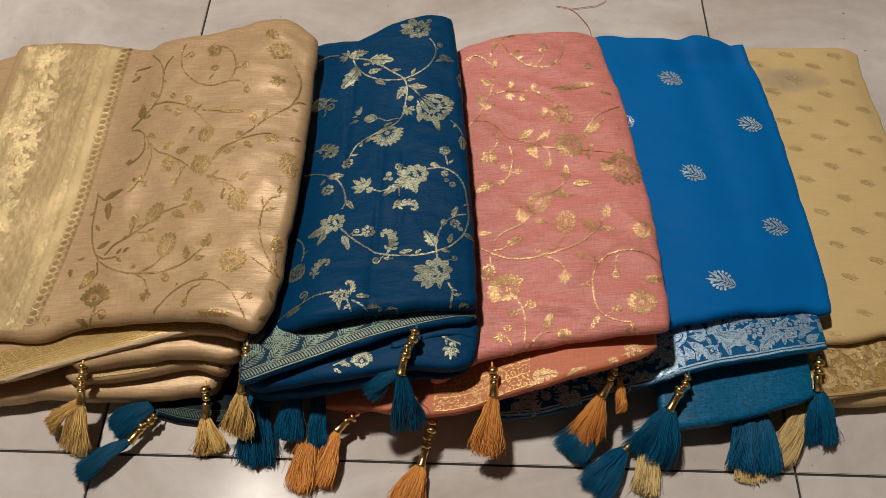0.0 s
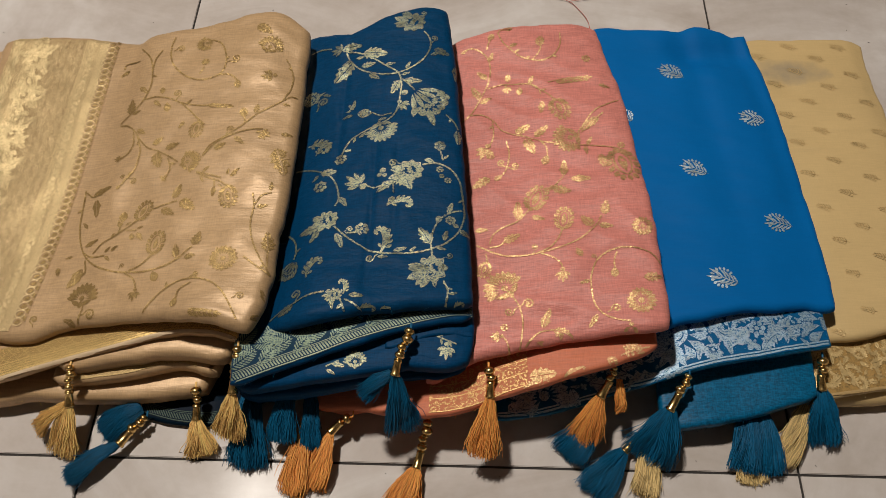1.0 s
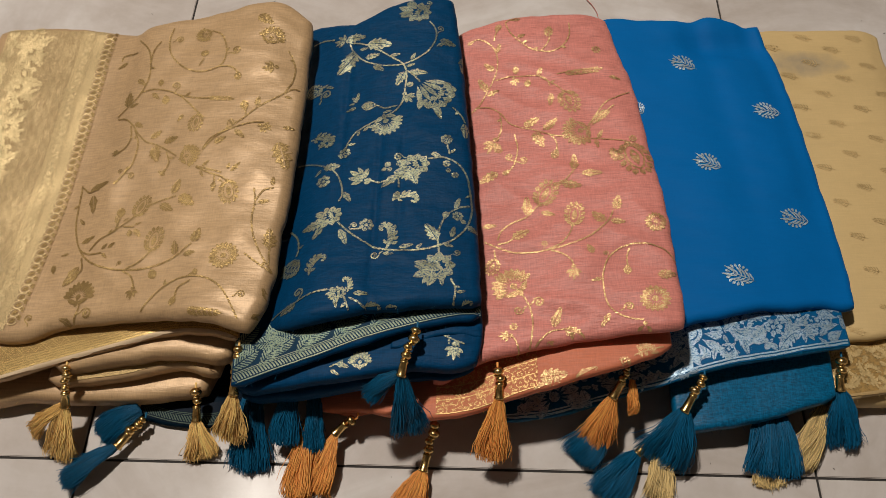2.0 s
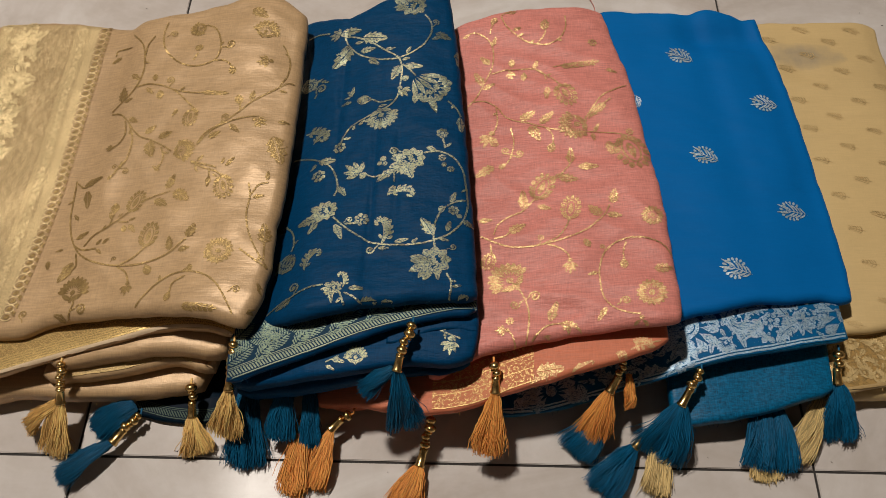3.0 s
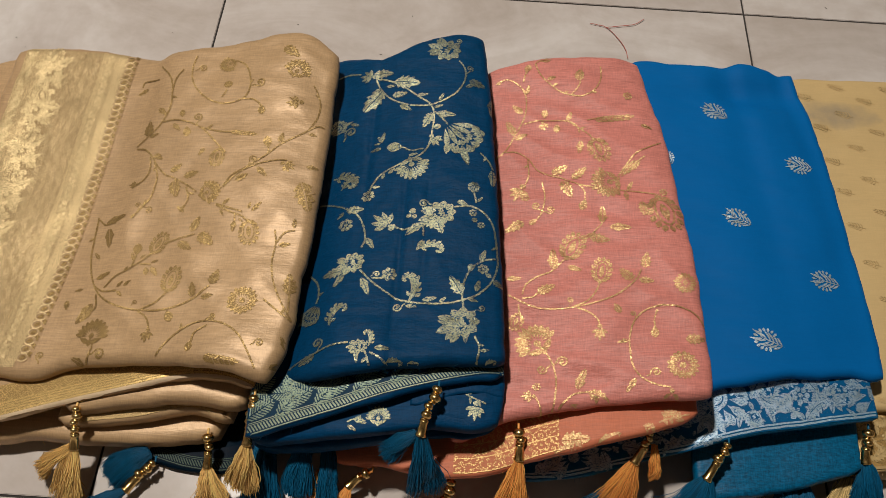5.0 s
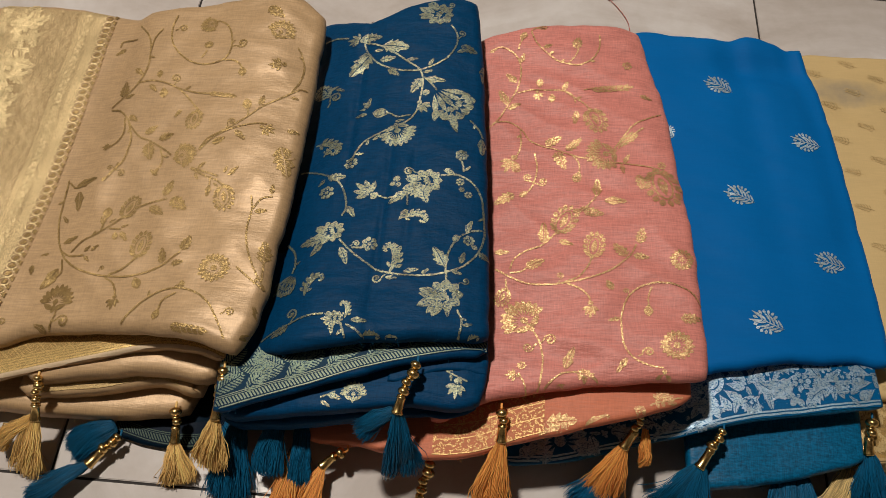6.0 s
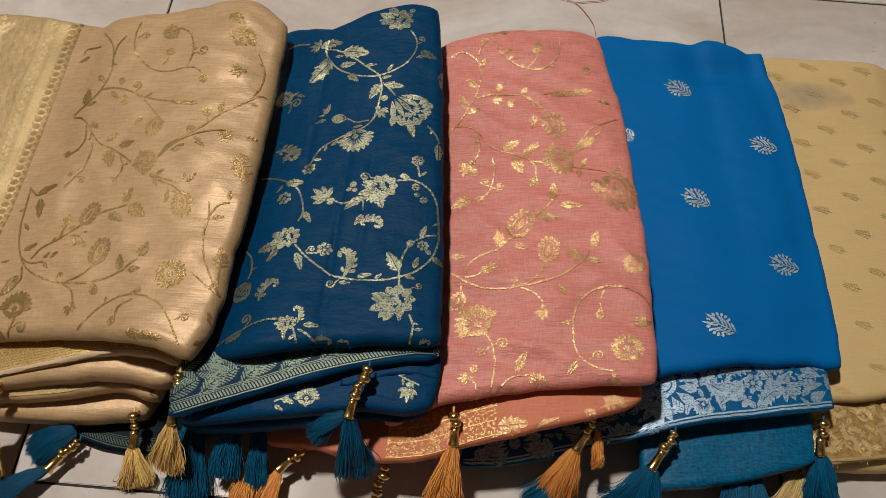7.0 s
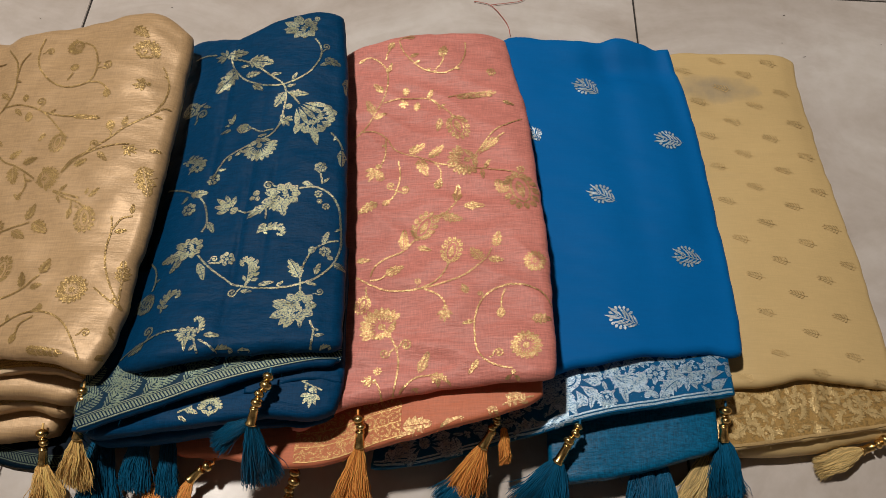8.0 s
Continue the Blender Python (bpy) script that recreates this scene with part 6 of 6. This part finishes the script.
YELLOW_TOP_MOTIFS_A = [
    ("sprig", 0.6731, 0.4575, 0.6567, 0.4634),
    ("sprig", 0.7264, 0.4579, 0.7097, 0.4627),
    ("sprig", 0.6378, 0.4422, 0.6218, 0.4488),
    ("sprig", 0.6990, 0.4403, 0.6825, 0.4452),
    ("sprig", 0.6732, 0.4207, 0.6571, 0.4259),
    ("sprig", 0.7334, 0.4197, 0.7163, 0.4231),
    ("sprig", 0.6494, 0.4042, 0.6328, 0.4084),
    ("sprig", 0.7037, 0.4000, 0.6877, 0.4047),
    ("sprig", 0.6778, 0.3779, 0.6621, 0.3830),
    ("sprig", 0.7406, 0.3812, 0.7233, 0.3837),
    ("sprig", 0.6515, 0.3591, 0.6362, 0.3645),
    ("sprig", 0.7118, 0.3599, 0.6960, 0.3641),
    ("sprig", 0.6828, 0.3396, 0.6672, 0.3439),
    ("sprig", 0.7444, 0.3424, 0.7275, 0.3448),
    ("sprig", 0.6561, 0.3233, 0.6412, 0.3285),
    ("sprig", 0.7179, 0.3229, 0.7023, 0.3267),
    ("sprig", 0.6867, 0.3013, 0.6716, 0.3055),
    ("sprig", 0.7483, 0.3026, 0.7320, 0.3051),
    ("sprig", 0.6577, 0.2836, 0.6433, 0.2888),
    ("sprig", 0.7188, 0.2822, 0.7034, 0.2856),
    ("sprig", 0.6900, 0.2616, 0.6751, 0.2652),
    ("sprig", 0.7520, 0.2626, 0.7358, 0.2649),
]
YELLOW_TOP_MOTIFS_B = [
    ("sprig", 0.6642, 0.2435, 0.6499, 0.2478),
    ("sprig", 0.7241, 0.2435, 0.7092, 0.2468),
    ("sprig", 0.6963, 0.2240, 0.6817, 0.2274),
    ("sprig", 0.7595, 0.2253, 0.7434, 0.2272),
    ("sprig", 0.6708, 0.2070, 0.6567, 0.2108),
    ("sprig", 0.7336, 0.2074, 0.7189, 0.2104),
    ("sprig", 0.7051, 0.1913, 0.6909, 0.1946),
    ("sprig", 0.6746, 0.1721, 0.6608, 0.1756),
    ("sprig", 0.7399, 0.1721, 0.7252, 0.1747),
    ("sprig", 0.7099, 0.1549, 0.6960, 0.1581),
    ("sprig", 0.6784, 0.1343, 0.6652, 0.1378),
    ("sprig", 0.7427, 0.1360, 0.7284, 0.1386),
    ("sprig", 0.7102, 0.1190, 0.6965, 0.1218),
    ("sprig", 0.6480, 0.1120, 0.6353, 0.1158),
    ("sprig", 0.7633, 0.1149, 0.7482, 0.1168),
]
weave(yellow_top, [], YELLOW_TOP_MOTIFS_A + YELLOW_TOP_MOTIFS_B, MAT_YELLOW_TOP)
PINK_L2_VINES_A = [
    ((0.441, 0.067), (0.452, 0.071), (0.464, 0.074)),
]
PINK_L2_MOTIFS_A = [
    ("serr", 0.3682, 0.0514, 0.3907, 0.0531),
    ("fan", 0.4459, 0.0637, 0.4575, 0.0758),
    ("leaf", 0.3956, 0.0498, 0.4135, 0.0583),
    ("fan", 0.4321, 0.0593, 0.4364, 0.0663),
    ("serr", 0.3637, 0.0420, 0.3771, 0.0470),
]
weave(pink_l2, PINK_L2_VINES_A, PINK_L2_MOTIFS_A, MAT_PINK_L2)
BLUE_L3_VINES_A = [
    ((0.207, 0.052), (0.217, 0.057)),
    ((0.286, 0.081), (0.298, 0.075), (0.310, 0.070)),
]
BLUE_L3_MOTIFS_A = [
    ("leaf", 0.2074, 0.0494, 0.2150, 0.0461),
    ("leaf", 0.2115, 0.0549, 0.2220, 0.0516),
    ("fan", 0.2305, 0.0491, 0.2301, 0.0657),
    ("tulip", 0.3028, 0.0718, 0.3008, 0.0556),
    ("leaf", 0.2770, 0.0822, 0.2833, 0.0748),
    ("leaf", 0.2801, 0.0874, 0.2877, 0.0810),
    ("leaf", 0.2934, 0.0769, 0.3026, 0.0811),
]
weave(blue_l3, BLUE_L3_VINES_A, BLUE_L3_MOTIFS_A, MAT_BLUE_L3)
# brocade band down the beige sari, with a row of buds along its inner side
BAND_IN = [(-0.046, 0.403), (-0.047, 0.325), (-0.049, 0.235), (-0.056, 0.142), (-0.064, 0.086)]
BAND_OUT = [(-0.150, 0.414), (-0.150, 0.345), (-0.150, 0.255), (-0.152, 0.150), (-0.154, 0.090)]
band(gold_top, "brocade_band", BAND_IN, BAND_OUT, BAND_BROCADE, gold_top.ob, "shining gold brocade band", 100, 30)


def along_band(s, k):
    """A place on the beige brocade band: s from its far end to its near end, k from its inner to its outer side."""
    q = spline([(*p, 0) for p in BAND_IN], s).lerp(spline([(*p, 0) for p in BAND_OUT], s), k)
    return q.x, q.y


def on_band(kind, s, k, size, turn):
    """One motif centred on the band; turn 0 points along the band, 90 across it."""
    x, y = along_band(s, k)
    ax, ay = along_band(min(s + 0.02, 1.0), k)
    t = math.atan2(ay - y, ax - x) + radians(turn)
    h = 0.5 * size
    return (kind, x - h * math.cos(t), y - h * math.sin(t), x + h * math.cos(t), y + h * math.sin(t))


scrolls, chain, zigzag, diaper = [], [], [], []
for k in range(7):
    s = 0.03 + 0.142 * k
    scrolls += [on_band("bulb", s, 0.70, 0.025, 205 if k % 2 else 160), on_band("fan", s + 0.060, 0.68, 0.023, 60),
                on_band("acan", s + 0.028, 0.60, 0.022, 100), on_band("acan", s + 0.040, 0.775, 0.020, -70), on_band("serr", s + 0.088, 0.60, 0.020, 40),
                on_band("comma", s + 0.092, 0.765, 0.020, 150), on_band("leaf", s + 0.112, 0.70, 0.016, 10), on_band("curl", s + 0.018, 0.785, 0.012, 60),
                on_band("leaf", s + 0.072, 0.57, 0.014, 120), on_band("drop", s + 0.125, 0.63, 0.010, 70)]
for k in range(26):
    chain += [on_band("ros", 0.02 + 0.0375 * k, 0.925, 0.0105, 0), on_band("leaf", 0.038 + 0.0375 * k, 0.925, 0.0075, 90 if k % 2 else -90)]
for k in range(44):
    zigzag += [on_band("leaf", 0.015 + 0.0222 * k, 0.145, 0.0085, 50 if k % 2 else -50), on_band("drop", 0.026 + 0.0222 * k, 0.17 if k % 2 else 0.12, 0.0045, 0)]
for k in range(38):
    for n in range(4):
        diaper.append(on_band("sprig", 0.02 + 0.0255 * (k + 0.5 * (n % 2)), 0.275 + 0.075 * n, 0.0105, 25 if (k + n) % 2 else 155))
for row in (scrolls, chain, zigzag):
    weave_joined(gold_top, row, BRIGHT_ZARI, "brocade_pattern", gold_top.ob)
weave_joined(gold_top, diaper, DIM_ZARI, "brocade_pattern", gold_top.ob)
trim = []
for k in range(44):
    x, y = along_band(0.02 + 0.0222 * k, 0.0)
    trim.append(("drop", x + 0.0020, y - 0.0015, x + 0.0075, y + 0.0010))
    trim.append(("trefoil", x + 0.0082, y + 0.0018, x + 0.0128, y + 0.0040))
weave_joined(gold_top, trim, TAN_ZARI, "bud_trim", gold_top.ob)
loops = []
for k in range(44):
    x, y = along_band(0.02 + 0.0222 * k, 0.0)
    loops.append(lay(gold_top, ring(x + 0.0048, y, 0.0046, 0.0034, 20, 340, 0.00045, 12), 0.0009))
v, f = merge(loops)
child(mesh_object("bud_trim", v, f, BRIGHT_ZARI), gold_top.ob)["kind"] = "stuff"
# borders along the lower folds
near, far = edge_band(gold_l2, 0.030)
band(gold_l2, "zari_border", near, far, GOLD_BROCADE, gold_l2.ob, "gold brocade border", 100, 10)
near, far = edge_band(gold_l2, 0.0024, 0.0002)
band(gold_l2, "hem", near, far, HEM, gold_l2.ob, "pale stitched hem", 100, 3, 0.0011)
near, far = edge_band(yellow_l2, 0.0034, 0.0014)
band(yellow_l2, "hem", near, far, YELLOW_HEM, yellow_l2.ob, "plain stitched hem", 80, 3, 0.0009)
near, far = edge_band(gold_l4, 0.009, 0.0025)
band(gold_l4, "zari_border", near[2:22], far[2:22], DULL_BROCADE, gold_l4.ob, "gold brocade border", 80, 8)
near, far = edge_band(blue_l2, 0.045, 0.003)
band(blue_l2, "zari_border", near, far, BLUE_BROCADE, blue_l2.ob, "hatched pale gold border", 120, 14)
hatched = []
for k in range(13):
    a, b = spline([(*q, 0) for q in near], 0.03 + 0.075 * k), spline([(*q, 0) for q in far], 0.03 + 0.075 * k)
    for depth, turn, size in ((0.42, 28, 0.027), (0.66, 152, 0.026), (0.88, 40, 0.025)):
        q = a.lerp(b, depth) + Vector((0.008 * ((k * 3 + int(depth * 10)) % 2), 0, 0))
        t = radians(turn + 18 + (12 if k % 2 else -10))
        dx, dy = 0.5 * size * math.cos(t), 0.5 * size * math.sin(t)
        hatched.append(("hatch", q.x - dx, q.y - dy, q.x + dx, q.y + dy))
weave_joined(blue_l2, hatched, HATCH_ZARI, "brocade_pattern", blue_l2.ob)
near, far = edge_band(blue_l5, 0.02)
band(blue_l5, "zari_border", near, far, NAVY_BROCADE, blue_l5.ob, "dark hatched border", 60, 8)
near, far = edge_band(pink_l2, 0.035, 0.002)
band(pink_l2, "zari_border", near[8:16], far[8:16], PINK_BROCADE, pink_l2.ob, "gold brocade border", 80, 10)
near, far = edge_band(teal_l2, 0.042)
band(teal_l2, "silver_border", near, far, TEAL_EDGE, teal_l2.ob, "turquoise border with silver lines", 140, 14)
TEAL_BORDER_MOTIFS_A = [
    ("halfrose", 0.4943, 0.1008, 0.5167, 0.0865),
    ("fan", 0.5260, 0.0917, 0.5208, 0.0767),
    ("leaf", 0.5281, 0.1073, 0.5310, 0.0952),
    ("acan", 0.5307, 0.1028, 0.5491, 0.0863),
    ("leaf", 0.5368, 0.0961, 0.5387, 0.0812),
    ("acan", 0.5233, 0.1011, 0.5282, 0.1096),
    ("acan", 0.5474, 0.0919, 0.5363, 0.0992),
    ("comma", 0.5387, 0.1015, 0.5488, 0.1107),
    ("berry", 0.5445, 0.1014, 0.5569, 0.1006),
    ("ros", 0.5555, 0.1055, 0.5706, 0.1065),
    ("trefoil", 0.5608, 0.0954, 0.5526, 0.0852),
    ("acan", 0.5788, 0.1006, 0.5618, 0.0908),
    ("leaf", 0.5802, 0.1068, 0.5939, 0.1168),
    ("halflotus", 0.5868, 0.1066, 0.5869, 0.0921),
    ("leaf", 0.5647, 0.0909, 0.5733, 0.0897),
    ("ros", 0.5977, 0.1107, 0.6098, 0.1121),
    ("leaf", 0.5889, 0.1056, 0.5977, 0.1087),
    ("halfrose", 0.6298, 0.1121, 0.6058, 0.0956),
    ("leaf", 0.5139, 0.0887, 0.5112, 0.0768),
    ("acan", 0.5206, 0.1041, 0.5134, 0.1070),
    ("leaf", 0.6055, 0.0910, 0.5974, 0.0967),
    ("sun", 0.3649, 0.0541, 0.4068, 0.0527),
    ("acan", 0.3568, 0.0458, 0.3676, 0.0313),
]
TEAL_BORDER_MOTIFS_B = [
    ("acan", 0.4058, 0.0528, 0.4089, 0.0359),
    ("leaf", 0.4080, 0.0590, 0.4131, 0.0420),
    ("leaf", 0.3676, 0.0393, 0.3836, 0.0345),
    ("acan", 0.4550, 0.0571, 0.4774, 0.0713),
    ("acan", 0.4697, 0.0515, 0.4871, 0.0624),
    ("fan", 0.4616, 0.0460, 0.4564, 0.0627),
    ("leaf", 0.4761, 0.0597, 0.4895, 0.0729),
    ("leaf", 0.4474, 0.0545, 0.4565, 0.0536),
    ("fan", 0.4850, 0.0630, 0.4971, 0.0684),
]
border_motifs = TEAL_BORDER_MOTIFS_A + TEAL_BORDER_MOTIFS_B
weave_joined(teal_l2, border_motifs, SILVER_ZARI, "brocade_pattern", teal_l2.ob)
near, far = edge_band(teal_l2, 0.044, 0.0065)
taken = [(0.5 * (x0 + x1), 0.5 * (y0 + y1), 0.80 * math.dist((x0, y0), (x1, y1))) for kind, x0, y0, x1, y1 in border_motifs]
weave_joined(teal_l2, scatter(near, far, (0.018, 0.012, 0.008, 0.0055, 0.004), {0.018: ("acan", "halflotus", "comma"), 0.012: ("acan", "serr", "comma"), 0.008: ("acan", "leaf"), 0.0055: ("leaf", "trefoil"), 0.004: ("drop",)}, 8, 420, taken, 0.40),
             SILVER_ZARI, "brocade_pattern", teal_l2.ob)
near, far = edge_band(yellow_l2, 0.045, 0.0015)
band(yellow_l2, "zari_border", near, far, YELLOW_BROCADE, yellow_l2.ob, "antique gold brocade border", 90, 12)
weave_joined(yellow_l2, scatter(near, far, (0.012, 0.008, 0.0055), {0.012: ("fan", "acan", "comma"), 0.008: ("leaf", "comma", "serr"), 0.0055: ("drop", "leaf")}, 9, 300), MUSTARD_ZARI, "brocade_pattern", yellow_l2.ob)

# ---- stray fibres along cut and folded edges ----
def fray(fold, material, count, seed, long=0.0045, drop=0.5):
    """Short hair-fine fibres that stick out from a fold's front edge."""
    rng = random.Random(seed)
    pieces = []
    for k in range(count):
        p = spline(fold.front, rng.uniform(0.03, 0.97))
        p = Vector((p.x, p.y + 0.0006, p.z + rng.uniform(-0.4, 0.4) * fold.r))
        a, l = rng.uniform(-2.6, -0.5), long * rng.uniform(0.3, 1.0)
        d = Vector((math.cos(a), math.sin(a), -drop * rng.random()))
        side = Vector((-d.y, d.x, 0)) * rng.uniform(-0.5, 0.5)
        path = [p + d * (l * t) + side * (l * t * t) for t in (0.0, 0.35, 0.7, 1.0)]
        for q in path:
            q.z = max(q.z, 0.0004)
        pieces.append(tube(path, [0.00012, 0.00011, 0.0001, 0.00007], 3, False))
    v, f = merge(pieces)
    child(mesh_object("fray", v, f, material), fold.ob, "fine frayed fibres")["kind"] = "stuff"


for fold, tint, count, seed in ((gold_l2, "gold", 30, 1), (gold_l5, "gold", 16, 2), (blue_top, "blue", 60, 3), (blue_l2, "blue", 24, 4), (pink_l2, "pink", 40, 5),
                                (teal_top, "teal", 40, 6), (teal_l2, "teal", 30, 7), (teal_l3, "teal", 30, 8), (yellow_l2, "yellow", 40, 9), (yellow_l3, "yellow", 30, 10)):
    fray(fold, YARN[tint], count // 2, seed)

# ---- loose red thread and lint on the tiles ----
THREAD = [
    ((0.4200, 0.5680, 0.0010), (0.4380, 0.5630, 0.0010), (0.4510, 0.5460, 0.0010), (0.4580, 0.5310, 0.0010), (0.4600, 0.5170, 0.0010)),
    ((0.4380, 0.5630, 0.0010), (0.4560, 0.5670, 0.0010), (0.4710, 0.5710, 0.0010), (0.4820, 0.5800, 0.0010)),
]
thread = base("loose_thread", THREAD[0][0], "thin dull red loose thread lying on the tiles", "thread")
for line in THREAD:
    pts = [spline(line, i / 24) + Vector((0, 0, 0.0004 + 0.0005 * abs(math.sin(i)))) for i in range(25)]
    v, f = tube(pts, [0.0004] * 25, 5)
    child(mesh_object("strand", v, f, YARN_RED), thread)
strand_line = [(0.6150, 0.0600, 0.0020), (0.6150, 0.0480, 0.0010), (0.6200, 0.0410, 0.0010), (0.6250, 0.0420, 0.0010), (0.6250, 0.0460, 0.0010)]
frayed = base("frayed_yarn", strand_line[0], "fine brown frayed yarn curling on the tiles", "thread")
v, f = tube([spline(strand_line, i / 20) for i in range(21)], [0.00025] * 21, 5)
child(mesh_object("strand", v, f, YARN["yellow"]), frayed)
rng = random.Random(4)
bits = []
for k in range(46):
    x, y = rng.uniform(-0.3, 0.95), rng.choice((rng.uniform(-0.06, 0.02), rng.uniform(0.46, 0.62)))
    a, l = rng.uniform(0, 6.3), rng.uniform(0.0006, 0.003)
    bits.append(tube([Vector((x, y, 0.0004)), Vector((x + l * math.cos(a), y + l * math.sin(a), 0.0006))], [0.0003, 0.0002], 4))
v, f = merge(bits)
tagged(mesh_object("lint", v, f, GROUT), "tiny dark specks of lint on the tiles", "lint", kind="stuff")


# ---- floor tiles, 0.6 m square with 2 mm joints ----
tile_bm = bmesh.new()
bmesh.ops.create_cube(tile_bm, size=1.0)
bmesh.ops.scale(tile_bm, vec=(0.5978, 0.5978, 0.008), verts=tile_bm.verts)
bmesh.ops.translate(tile_bm, vec=(0, 0, -0.004), verts=tile_bm.verts)
bmesh.ops.bevel(tile_bm, geom=[e for e in tile_bm.edges if all(v.co.z > -0.001 for v in e.verts)], offset=0.0006, segments=2, affect="EDGES")
tile_mesh = bpy.data.meshes.new("tile")
tile_bm.to_mesh(tile_mesh)
tile_bm.free()
tile_mesh.materials.append(TILE)
for i in range(9):
    for j in range(9):
        t = new("tile", tile_mesh)
        t.matrix_basis = Matrix.Translation((-2.1 + 0.6 * i, -2.1 + 0.6 * j, 0.0))
        child(t, floor)
